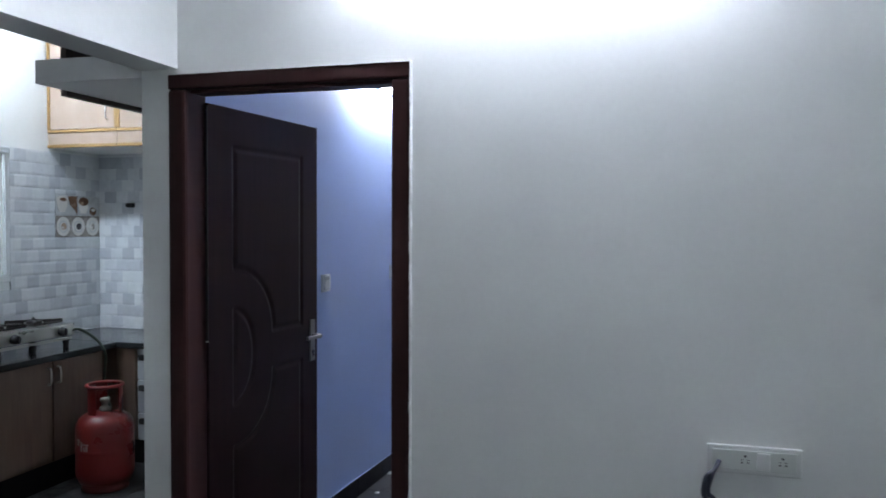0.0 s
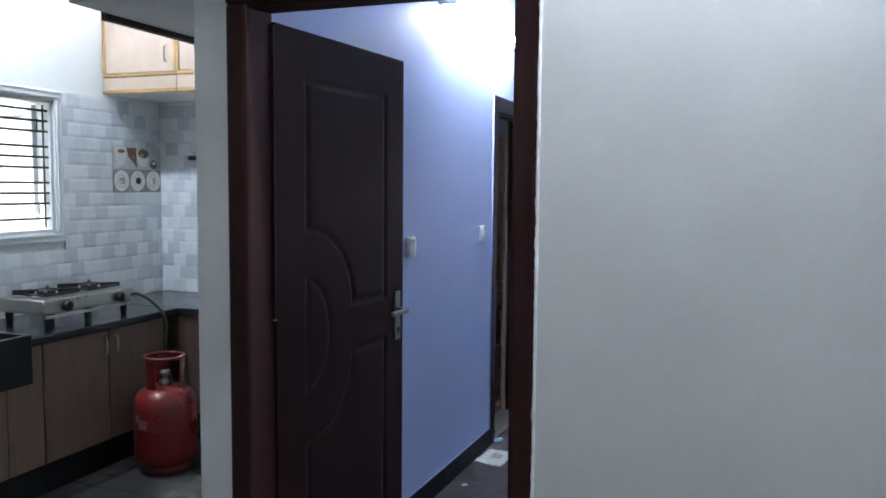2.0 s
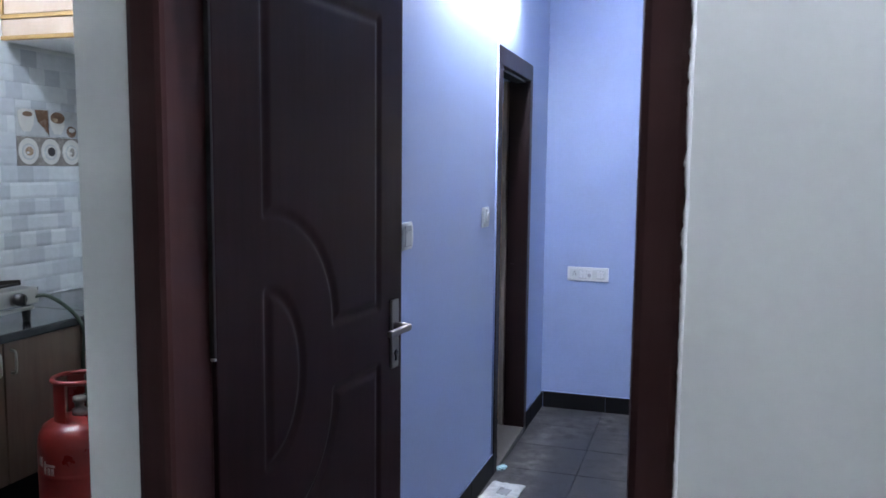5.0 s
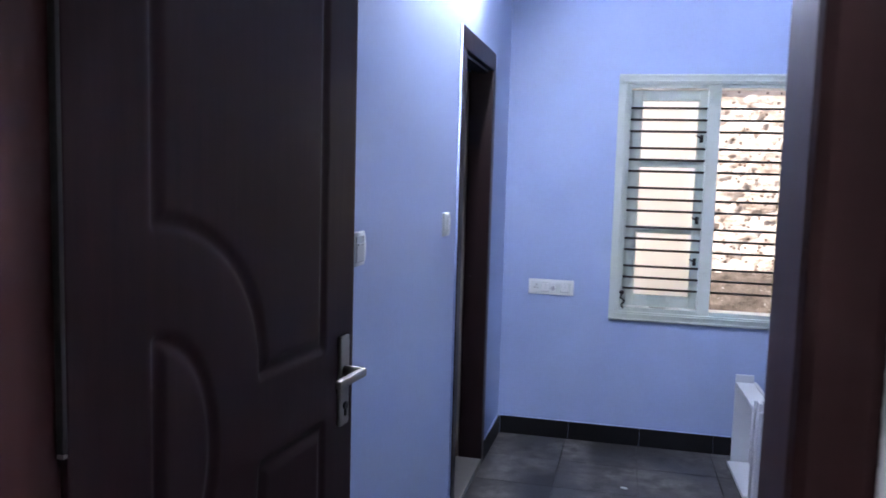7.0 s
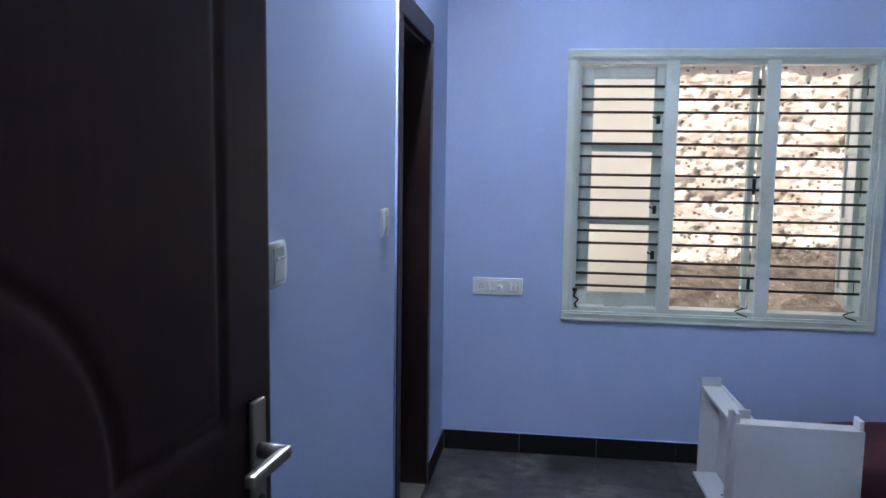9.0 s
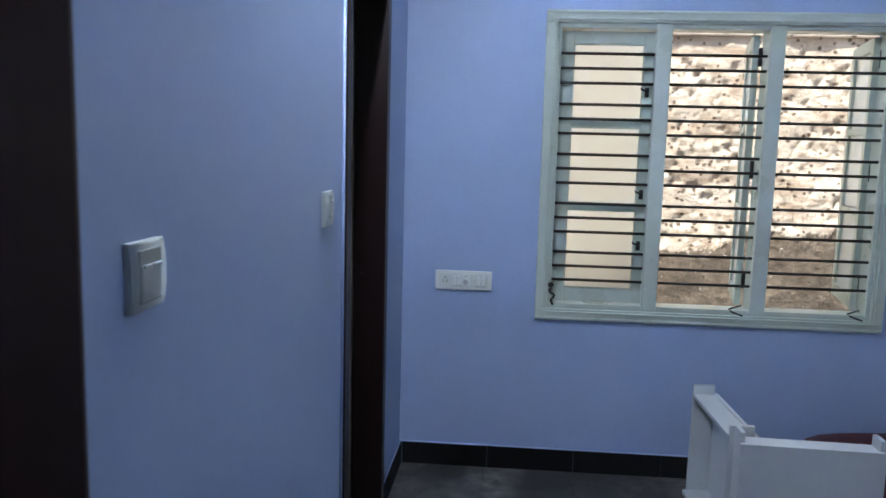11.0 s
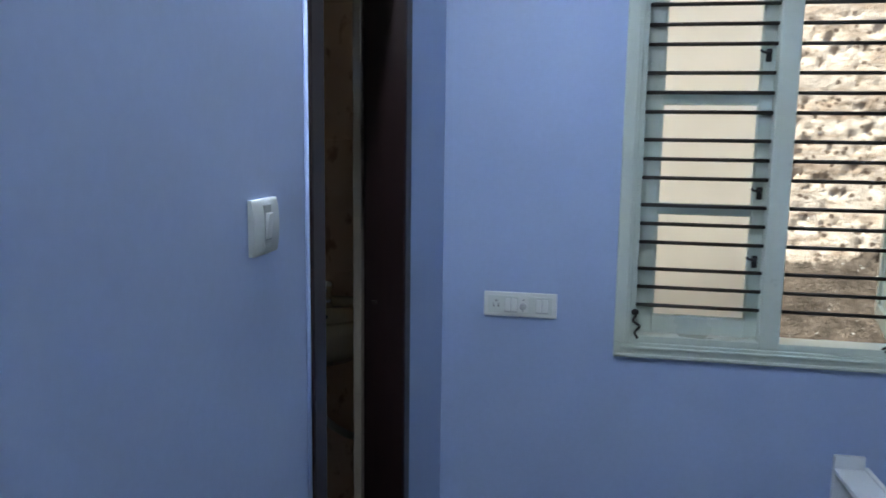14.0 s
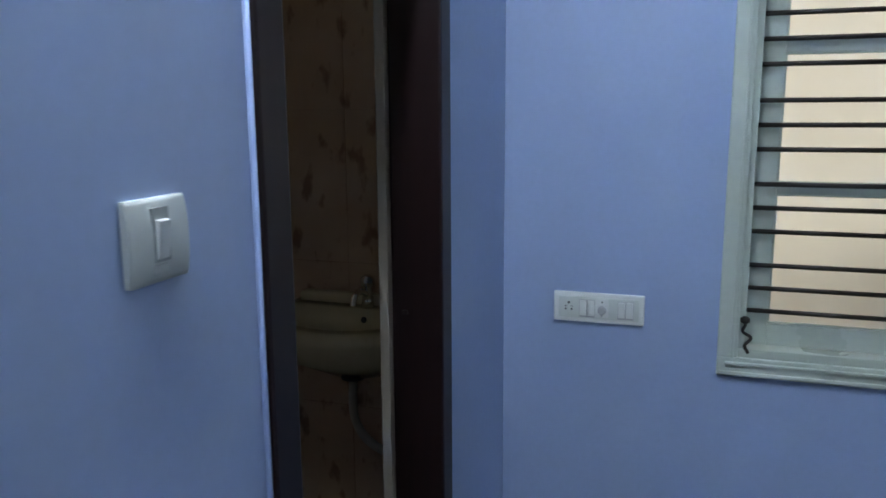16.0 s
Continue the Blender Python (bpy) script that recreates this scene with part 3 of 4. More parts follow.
# ---- windows ----
def window(name, width, height, panes, bars, label, at, depth=0.10, post=0.062, paint=WINDOW_PAINT):
    """Frame in local x (0 to width) and z (0 to height); the room is at -y. bars: heights of the grille bars."""
    w = thing(name, label, "window", at, kind="structure")
    case = 0.05
    for a, b, c, d in ((0, width, 0, case), (0, width, height - case, height), (0, case, case, height - case), (width - case, width, case, height - case)):
        bm = bmesh.new()
        box(bm, a, b, -0.014, 0.0, c, d, 0.004)
        wide = b - a > d - c
        if wide:
            inner = d - 0.018 if c == 0 else c + 0.018
            box(bm, a + 0.02, b - 0.02, -0.022, -0.0135, min(inner, inner + (0.008 if c == 0 else -0.008)), max(inner, inner + (0.008 if c == 0 else -0.008)), 0.002)
            outer = c + 0.004 if c == 0 else d - 0.014
            box(bm, a + 0.003, b - 0.003, -0.019, -0.0135, outer, outer + 0.01, 0.002)
        else:
            inner = b - 0.018 if a == 0 else a + 0.01
            box(bm, inner, inner + 0.008, -0.022, -0.0135, c, d, 0.002)
        part("casing", bm, paint, w)
    f0 = case
    for a, b, c, d in ((f0, width - f0, f0 - 0.004, f0 + 0.02), (f0, width - f0, height - f0 - 0.02, height - f0 + 0.004)):
        bm = bmesh.new()
        box(bm, a - 0.004, b + 0.004, 0.004, depth, c, d, 0.003)
        part("rail", bm, paint, w)
    for a in (f0 - 0.004, width - f0 - 0.016):
        bm = bmesh.new()
        box(bm, a, a + 0.02, 0.004, depth, f0 + 0.02, height - f0 - 0.02, 0.003)
        part("stile", bm, paint, w)
    for k in range(1, len(panes)):
        mid = (panes[k - 1][1] + panes[k][0]) / 2
        bm = bmesh.new()
        box(bm, mid - post / 2, mid + post / 2, -0.006, depth, f0, height - f0, 0.005)
        part("mullion", bm, paint, w)
    bar_mesh = {}
    for a, b in panes:
        for z in bars:
            key = round(b - a, 4)
            if key not in bar_mesh:
                bm = bmesh.new()
                sweep(bm, [(-0.008, 0, 0), (b - a + 0.008, 0, 0)], 0.0062, 8)
                bar_mesh[key] = to_mesh("bar", bm, BAR_IRON)
            ob = new("bar", bar_mesh[key])
            ob.location, ob.parent = (a, 0.022, z), w
    return w


def sash(parent, width, height, rails, pane_material, at, glass_tint="", stile=0.052, first=0.052, paint=None):
    """A glazed casement, local x from its hinge, z up."""
    s = part("sash", boxes((0, first, 0, 0.028, 0, height, 0.003), (width - stile, width, 0, 0.028, 0, height, 0.003),
                           (first, width - stile, 0, 0.028, 0, 0.059, 0.003), (first, width - stile, 0, 0.028, height - 0.052, height, 0.003),
                           *((first, width - stile, 0.002, 0.026, r - 0.014, r + 0.014, 0.002) for r in rails)), paint or WINDOW_PAINT, parent)
    s.matrix_basis = at
    edges = [0.059] + [e for r in rails for e in (r - 0.014, r + 0.014)] + [height - 0.052]
    for z0, z1 in zip(edges[::2], edges[1::2]):
        pane = part("pane", boxes((first - 0.004, width - stile + 0.004, 0.012, 0.016, z0, z1)), pane_material, s, glass_tint)
        pane.visible_shadow = False
        bm = bmesh.new()
        for a, b, c, d in ((first, width - stile, z0, z0 + 0.005), (first, width - stile, z1 - 0.005, z1), (first, first + 0.005, z0 + 0.005, z1 - 0.005), (width - stile - 0.005, width - stile, z0 + 0.005, z1 - 0.005)):
            box(bm, a, b, 0.004, 0.012, c, d, 0.0015)
        part("glazing_bead", bm, paint or WINDOW_PAINT, s)
    return s


BARS = [1.80 - WZ0 - 0.2072 * g - 0.0600 * k for g in range(5) for k in range(3)]
PANES = [(-0.985 - WX0, -0.588 - WX0), (-0.528 - WX0, -0.140 - WX0), (-0.080 - WX0, 0.345 - WX0)]
win = window("window_1", WX1 - WX0, WZ1 - WZ0, PANES, BARS, "grey-green wooden three-light window with black horizontal bars", pose(WX0, Y_N, WZ0))
SH = WZ1 - WZ0 - 0.15
sash(win, PANES[0][1] - PANES[0][0] + 0.004, SH, (0.412, 0.760), FROSTED, pose(PANES[0][0] - 0.002, 0.043, 0.074), "frosted glass", 0.041, 0.070)
for a, b in PANES[1:]:
    s1 = sash(win, b - a, SH, (0.412, 0.760), FROSTED, pose(b - 0.010, 0.098, 0.074, 0, 0, 78), "frosted glass")
    for hz in (0.08, 0.548, 1.013):
        bm = bmesh.new()
        box(bm, -0.012, 0.012, -0.012, 0.004, hz, hz + 0.075, 0.003)
        part("hinge", bm, IRON, s1)
    bm = bmesh.new()
    sweep(bm, curve_pts([(b - 0.02, 0.05, 0.082), (b - 0.06, 0.02, 0.078), (b - 0.08, 0.01, 0.068), (b - 0.03, -0.012, 0.05)]), 0.004, 8)
    part("stay_hook", bm, IRON, win)
for hz in (0.325, 0.543, 0.967):
    bm = bmesh.new()
    lx = PANES[0][1] - 0.022
    box(bm, lx - 0.009, lx + 0.009, 0.036, 0.0435, hz - 0.020, hz + 0.020, 0.003)
    sweep(bm, curve_pts([(lx, 0.037, hz + 0.012), (lx - 0.002, 0.028, hz + 0.006), (lx - 0.020, 0.027, hz + 0.010), (lx - 0.026, 0.030, hz + 0.016)]), 0.004, 8)
    part("latch", bm, IRON, win)
bm = bmesh.new()
sweep(bm, curve_pts([(0.062, 0.03, 0.155), (0.066, 0.0, 0.14), (0.06, -0.004, 0.12), (0.08, -0.008, 0.105), (0.066, -0.012, 0.085), (0.075, -0.012, 0.065)]), 0.0045, 8)
lathe(bm, [(0.004, -0.01), (0.012, -0.005), (0.012, 0.005), (0.004, 0.01)], 12, pose(0.064, -0.003, 0.15))
part("stay_hook", bm, IRON, win)

KH = KZ1 - KZ0
KB = [KH - 0.11 - 0.19 * g - 0.055 * k for g in range(4) for k in range(3)]
kwin = window("window_2", KW1 - KW0, KH, [(0.07, 0.475), (0.535, 0.975), (1.037, 1.414)], [z for z in KB if z > 0.08],
              "white wooden kitchen window with black bars", pose(X_W, KW0, KZ0, 0, 0, 90), paint=KITCHEN_PAINT)
for a, b in ((0.07, 0.475), (0.535, 0.975), (1.037, 1.414)):
    s2 = sash(kwin, b - a, KH - 0.15, (), FROSTED, pose(b - 0.012, 0.098, 0.074, 0, 0, 80), "frosted glass", paint=KITCHEN_PAINT)
    for hz in (0.07, 0.52):
        bm = bmesh.new()
        box(bm, -0.010, 0.010, -0.012, 0.004, hz, hz + 0.07, 0.003)
        part("hinge", bm, IRON, s2)
    bm = bmesh.new()
    sweep(bm, [(b - 0.030, 0.036, 0.075), (b - 0.030, 0.036, KH - 0.08)], 0.005, 8)
    part("bolt_rod", bm, IRON, kwin, "thin black bolt rod")


# ---- electrical plates ----
def switch_plate(name, label, at, fan):
    """One-module plate in local x and z, bowed from top to bottom, face at -y."""
    s = thing(name, label, "switch", at, group="bedroom wall switches")
    w, h = 0.09, 0.084
    t = bmesh.new()
    ring = [(-0.0125 + 0.0045 * abs(-1 + i / 9) ** 2.6, h * i / 18) for i in range(19)] + [(0, h), (0, 0)]
    lo = [t.verts.new((-w / 2, y, z)) for y, z in ring]
    hi = [t.verts.new((w / 2, y, z)) for y, z in ring]
    n = len(ring)
    for i in range(n):
        t.faces.new((lo[i], lo[(i + 1) % n], hi[(i + 1) % n], hi[i])).smooth = i < 18
    ends = [t.faces.new(list(reversed(lo))), t.faces.new(hi)]
    bmesh.ops.recalc_face_normals(t, faces=t.faces[:])
    bmesh.ops.bevel(t, geom=[e for f in ends for e in f.edges], offset=0.0018, segments=2, affect="EDGES")
    part("plate", join(bmesh.new(), t), SWITCH_WHITE, s)
    if fan:
        part("surround", boxes((-0.028, 0.028, -0.0130, -0.009, 0.010, 0.074, 0.001)), SWITCH_GREY, s, "grey module surround")
        part("rocker", boxes((-0.0262, 0.0262, -0.0145, -0.010, 0.012, 0.056, 0.003)), SWITCH_WHITE, s)
        for a in (-0.0225, 0.0015):
            part("lip", boxes((a, a + 0.021, -0.0175, -0.013, 0.052, 0.0565, 0.0012)), SWITCH_WHITE, s)
    else:
        part("surround", boxes((-0.0125, 0.0125, -0.0130, -0.009, 0.0205, 0.075, 0.001)), SWITCH_GREY, s, "grey slot surround")
        bm = bmesh.new()
        box(bm, -0.0085, 0.0085, -0.004, 0.004, -0.0195, 0.0195, 0.0015, pose(0, -0.0130, 0.0435, 7))
        part("rocker", bm, PLASTIC, s)
        part("mark_strip", boxes((-0.0125, 0.0115, -0.0128, -0.009, 0.010, 0.0185, 0.0008)), SWITCH_WHITE, s)
    return s


switch_plate("fan_switch", "white plastic wall switch with a wide rocker", pose(X_B, 3.352, 1.204, 0, 0, 90), True)
switch_plate("light_switch", "white plastic light switch beside the bathroom door", pose(X_B, 4.319, 1.208, 0, 0, 90), False)


def socket_plate(name, label, at, w, h, modules):
    s = thing(name, label, "socket plate", at)
    part("plate", boxes((0, w, -0.011, 0, 0, h, 0.004)), PLASTIC, s)
    part("inner_plate", boxes((0.014, w - 0.014, -0.0135, -0.0105, 0.012, h - 0.012, 0.0015)), MODULE, s, "faintly grey module plate")
    for kind, x in modules:
        if kind == "socket":
            bm = bmesh.new()
            lathe(bm, [(0.0034, 0), (0.0034, 0.0006)], 12, pose(x, -0.0136, h / 2 + 0.012, 90))
            for a in (-0.008, 0.008):
                lathe(bm, [(0.0028, 0), (0.0028, 0.0006)], 12, pose(x + a, -0.0136, h / 2 - 0.006, 90))
                box(bm, x + a - 0.0035, x + a + 0.0035, -0.0142, -0.0136, h / 2 + 0.001, h / 2 + 0.0028)
            part("pin_holes", bm, PLASTIC_DARK, s)
        elif kind == "rocker":
            part("surround", boxes((x - 0.0102, x + 0.0102, -0.0142, -0.013, 0.0155, h - 0.0185)), PLASTIC_GREY, s)
            part("rocker", boxes((x - 0.009, x + 0.009, -0.0185, -0.013, 0.02, h - 0.02, 0.002)), PLASTIC, s)
        elif kind == "knob":
            bm = bmesh.new()
            lathe(bm, [(0.0125, 0), (0.011, 0.01), (0.008, 0.012)], 24, pose(x, -0.0135, h / 2 - 0.004, 90))
            part("regulator_knob", bm, PLASTIC_GREY, s, "grey regulator knob")
            part("dial", boxes((x - 0.017, x + 0.017, -0.0140, -0.013, 0.0165, h - 0.0145, 0.0004)), PLASTIC, s)
            part("pointer", boxes((x - 0.002, x + 0.002, -0.026, -0.013, h / 2 - 0.02, h / 2 - 0.012)), PLASTIC_GREY, s)
            bm = bmesh.new()
            lathe(bm, [(0.002, 0), (0.002, 0.0006)], 10, pose(x, -0.0136, h / 2 + 0.018, 90))
            part("dot", bm, PLASTIC_DARK, s)
        elif kind == "flush":
            part("rocker", boxes((x - 0.017, x + 0.017, -0.0175, -0.013, 0.016, h - 0.016, 0.003)), PLASTIC, s)
    return s


socket_plate("socket_plate", "white switch and socket plate on the blue wall", pose(-1.468, Y_N, 0.793),
             0.243, 0.083, [("socket", 0.042), ("rocker", 0.081), ("rocker", 0.102), ("knob", 0.132), ("rocker", 0.184), ("rocker", 0.205)])
socket_plate("socket_plate", "white two-socket plate with a cable, on the living room wall", pose(0.098, Y_D0, 0.837),
             0.246, 0.08, [("socket", 0.1), ("flush", 0.148), ("socket", 0.197)])
bm = bmesh.new()
for k, off in enumerate((0, 0.012)):
    sweep(bm, curve_pts([(0.13, Y_D0 - 0.015, 0.872), (0.115, Y_D0 - 0.045, 0.853), (0.095 + off, Y_D0 - 0.055, 0.835), (0.088 + off, Y_D0 - 0.05, 0.79), (0.10 + 2 * off, Y_D0 - 0.04, 0.74),
                         (0.13, Y_D0 - 0.025, 0.5), (0.15 + off, Y_D0 - 0.02, 0.25), (0.19 + off, Y_D0 - 0.05, 0.136 + 0.007 * k), (0.4, Y_D0 - 0.12, 0.124 + 0.009 * k)]), 0.007, 8)
solid("cable", bm, CABLE, "dark blue twin cable hanging from the socket to the floor", "cable")


# ---- tube lights ----
def tube_light(name, label, at, tube_material, out=0.070):
    """Batten along local x, its back against y = 0, the tube at -y."""
    s = thing(name, label, "tube light", at)
    part("batten", boxes((-0.61, 0.61, -0.030, 0, -0.014, 0.014, 0.003)), PLASTIC, s)
    for e in (-1, 1):
        part("end_cap", boxes((e * 0.60 - 0.012, e * 0.60 + 0.012, -out - 0.016, -0.0295, -0.014, 0.014, 0.004)), PLASTIC, s)
    bm = bmesh.new()
    lathe(bm, [(0.013, -0.585), (0.013, 0.585)], 14, Matrix.Translation((0, -out, 0)) @ Matrix.Rotation(radians(90), 4, "Y"))
    part("tube", bm, tube_material, s, "lit white tube")
    return s


tube_light("tube_light", "lit tube light on the living room wall", pose(-0.38, Y_D0, 2.43), TUBE_H, 0.062)
tube_light("tube_light", "lit tube light high on the blue wall", pose(X_B, 4.27, 2.315, 0, 0, 90), TUBE_B)
lamp = thing("ceiling_lamp", "lit bulb in a white holder on the kitchen ceiling", "lamp", pose(-3.5, 3.05, TOP, 180))
bm = bmesh.new()
lathe(bm, [(0.04, 0), (0.04, 0.012), (0.022, 0.02), (0.018, 0.06)], 24)
part("holder", bm, PLASTIC, lamp)
bm = bmesh.new()
lathe(bm, [(0.014, 0.058), (0.018, 0.07), (0.029, 0.095), (0.031, 0.115), (0.024, 0.138), (0.008, 0.148)], 20)
part("bulb", bm, BULB_K, lamp, "lit white bulb")
bm = bmesh.new()
lathe(bm, [(0.03, 0), (0.03, 0.008), (0.018, 0.014), (0.016, 0.03)], 24)
holder = thing("lamp_holder", "white lamp holder without a bulb on the blue wall", "lamp holder", pose(-0.195, Y_N, 2.235, 90))
part("base", bm, PLASTIC, holder)
bm = bmesh.new()
lathe(bm, [(0.013, 0.028), (0.0125, 0.045)], 20)
part("socket", bm, PLASTIC_DARK, holder, "dark empty socket")


# ---- bedroom things ----
def tray_panel(name, label, w, h, d, at):
    """A shallow upright tray of white board: local x along it, back at y = d, open at y = 0."""
    s = thing(name, label, "panel frame", at, group="white board frames")
    t, z0 = 0.016, 0.042
    part("back_board", boxes((0, w, d, d + 0.014, z0, h, 0.002)), RACK, s)
    part("top_board", boxes((t, w - t, 0, d - 0.001, h - 0.018, h - 0.003, 0.002)), RACK, s)
    part("bottom_board", boxes((t, w - t, -0.018, d - 0.001, z0, z0 + 0.016, 0.002)), RACK, s)
    for a in (0, w - t):
        part("end_board", boxes((a, a + t, 0, d - 0.001, z0, h + 0.034, 0.002)), RACK, s)
        part("foot", boxes((a + (0.02 if a == 0 else -0.036), a + (0.052 if a == 0 else -0.004), 0.030, d, 0, z0 + 0.001, 0.003)), PLASTIC_DARK, s, "short dark foot")
    return s


fr = tray_panel("board_frame", "white laminate board frame standing on the floor", 0.475, 0.462, 0.085, pose(-0.404, 5.562, -0.008, 0, 0, -88))
bm = bmesh.new()
lathe(bm, [(0.009, 0), (0.009, 0.001)], 14, pose(0.27, 0.05, 0.0582))
part("screw_hole", bm, PLASTIC_DARK, fr)
tray_panel("board_frame", "white laminate board frame showing its plain back", 0.452, 0.472, 0.07, pose(0.068, 5.03, 0, 0, 0, 178))

# maroon cushion behind the frames
bm = bmesh.new()
bmesh.ops.create_uvsphere(bm, u_segments=40, v_segments=24, radius=1)
for v in bm.verts:
    c = v.co.copy()
    e = lambda q, p: math.copysign(abs(q) ** p, q)
    k = 1 + 0.03 * noise.noise(c * 2.5)
    v.co = Vector((0.44 * e(c.x, 0.62) * k, 0.25 * e(c.y, 0.7) * k, 0.158 + 0.158 * e(c.z, 0.6) * (1 + 0.05 * noise.noise(c * 3.1))))
for f in bm.faces:
    f.smooth = True
solid("floor_cushion", bm, MAROON, "plump maroon cloth cushion lying on the floor", "cushion", at=pose(0.42, 5.47, 0.0, 0, 0, 4))

# litter by the threshold


def crumpled(i, j, n, lift=0.0):
    """A node of the creased sheet."""
    u, v = i / n, j / n
    edge = 0.006 * noise.noise(Vector((u * 5, v * 5, 8)))
    return Vector((0.150 * u + edge, 0.235 * v - edge - 0.025 * u * (1 - v), 0.0062 + 0.011 * abs(noise.noise(Vector((u * 4, v * 4, 3)))) + lift))


def sheet_piece(i0, i1, j0, j1, n, lift, thick):
    bm = bmesh.new()
    vs = [[bm.verts.new(crumpled(i, j, n, lift)) for j in range(j0, j1 + 1)] for i in range(i0, i1 + 1)]
    for a in range(i1 - i0):
        for b in range(j1 - j0):
            bm.faces.new((vs[a][b], vs[a + 1][b], vs[a + 1][b + 1], vs[a][b + 1]))
    r = bmesh.ops.extrude_face_region(bm, geom=bm.faces[:])
    bmesh.ops.translate(bm, verts=[v for v in r["geom"] if isinstance(v, bmesh.types.BMVert)], vec=(0, 0, -thick))
    bmesh.ops.recalc_face_normals(bm, faces=bm.faces[:])
    return bm


paper = thing("paper", "crumpled white printed paper lying on the floor", "paper", pose(-1.590, 4.190, floor_z(4.190), -math.degrees(math.atan(FALL)), 0, -3))
part("sheet", sheet_piece(0, 14, 0, 14, 14, 0, 0.005), PAPER, paper)
part("print", sheet_piece(5, 10, 6, 10, 14, 0.0012, 0.001), INK, paper, "grey print block")
for label, at, sx, sy, sz, mm, nm in (("small crumpled pale blue plastic wrapper", pose(-1.579, 4.599, floor_z(4.599), 0, 0, 60), 0.030, 0.019, 0.011, WRAP, "wrapper"),
                                      ("tiny pale scrap of paper by the window wall", pose(-0.919, 5.101, floor_z(5.101), 0, 0, -15), 0.018, 0.007, 0.004, PAPER, "paper_scrap"),
                                      ("tiny white scrap of paper on the floor", pose(-1.524, 3.836, floor_z(3.836), 0, 0, 20), 0.014, 0.009, 0.005, PAPER, "paper_scrap")):
    bm = bmesh.new()
    bmesh.ops.create_icosphere(bm, subdivisions=3, radius=1)
    for v in bm.verts:
        k = 1 + 0.45 * noise.noise(v.co * 2.3 + Vector((sx * 100, 0, 0)))
        v.co = Vector((v.co.x * sx * k, v.co.y * sy * k, max(0.0, sz * 0.9 + v.co.z * sz * k)))
    solid(nm, bm, mm, label, "litter", at=at)

# ---- bathroom ----
# pale slab added over the dark tiles to bounce light up the bathroom walls
solid("bathroom_floor", boxes((-2.85, X_K - 0.002, Y_BT + 0.001, Y_N - 0.007, 0.001, 0.012)), BATH, "pale brown tiled bathroom floor, added to bounce light", "floor", "structure")
solid("wall_bath_west", boxes((-3.0, -2.85, Y_BT, Y_N, 0, TOP)), BATH, "brown tiled bathroom wall", "wall", "structure")
basin = thing("wash_basin", "ivory ceramic wash basin hung on the tiled wall", "wash basin", pose(-2.015, Y_N - 0.012, 0.803))
bm = bmesh.new()
out, inn = [], []
for i in range(25):
    a = math.pi * i / 24
    out.append((0.235 * math.cos(a), -0.12 - 0.26 * math.sin(a) ** 0.75))
    inn.append((0.195 * math.cos(a), -0.12 - 0.20 * math.sin(a) ** 0.8))
levels = [(out, 0.0, 1.0), (out, -0.03, 1.0), (out, -0.10, 0.86), (out, -0.17, 0.5)]
ring = lambda pts, z, k, back: [bm.verts.new((x * k, back + (y - back) * k, z)) for x, y in [(pts[0][0], back)] + pts + [(pts[-1][0], back)]]
prev = None
for pts, z, k in levels:
    cur = ring(pts, z, k, -0.002)
    if prev:
        for i in range(len(cur)):
            j = (i + 1) % len(cur)
            bm.faces.new((prev[i], prev[j], cur[j], cur[i])).smooth = True
    else:
        first = cur
    prev = cur
bm.faces.new(prev)
prev = first
for pts, z, k in ((inn, 0.004, 1.0), (inn, -0.06, 0.9), (inn, -0.12, 0.55)):
    cur = ring(pts, z, k, -0.10 if k == 1.0 else -0.13)
    for i in range(len(cur)):
        j = (i + 1) % len(cur)
        bm.faces.new((prev[i], cur[i], cur[j], prev[j])).smooth = True
    prev = cur
bm.faces.new(list(reversed(prev)))
bmesh.ops.recalc_face_normals(bm, faces=bm.faces[:])
part("bowl", bm, BASIN, basin)
part("back_ledge", boxes((-0.215, 0.235, -0.045, 0, 0.0, 0.032, 0.012)), BASIN, basin)
bm = bmesh.new()
lathe(bm, [(0.009, 0), (0.009, 0.0015)], 14, pose(0.03, -0.122, -0.020, 70))
part("overflow_hole", bm, PLASTIC_DARK, basin)
bm = bmesh.new()
lathe(bm, [(0.02, 0), (0.016, 0.02), (0.013, 0.06), (0.02, 0.065), (0.02, 0.085), (0.01, 0.095)], 18, pose(0.02, -0.07, 0.004))
sweep(bm, curve_pts([(0.02, -0.07, 0.04), (0.02, -0.12, 0.062), (0.02, -0.16, 0.055), (0.02, -0.17, 0.03)]), 0.009, 10)
part("tap", bm, CHROME, basin, "chrome pillar tap")
bm = bmesh.new()
lathe(bm, [(0.034, 0), (0.036, 0.012)], 18, pose(0, -0.14, -0.188))
part("drain_nut", bm, PLASTIC_DARK, basin)
bm = bmesh.new()
sweep(bm, curve_pts([(0, -0.14, -0.19), (0, -0.14, -0.30), (0.03, -0.12, -0.38), (0.09, -0.06, -0.45), (0.12, 0.0, -0.47)]), 0.0125, 12)
part("waste_pipe", bm, PIPE, basin)

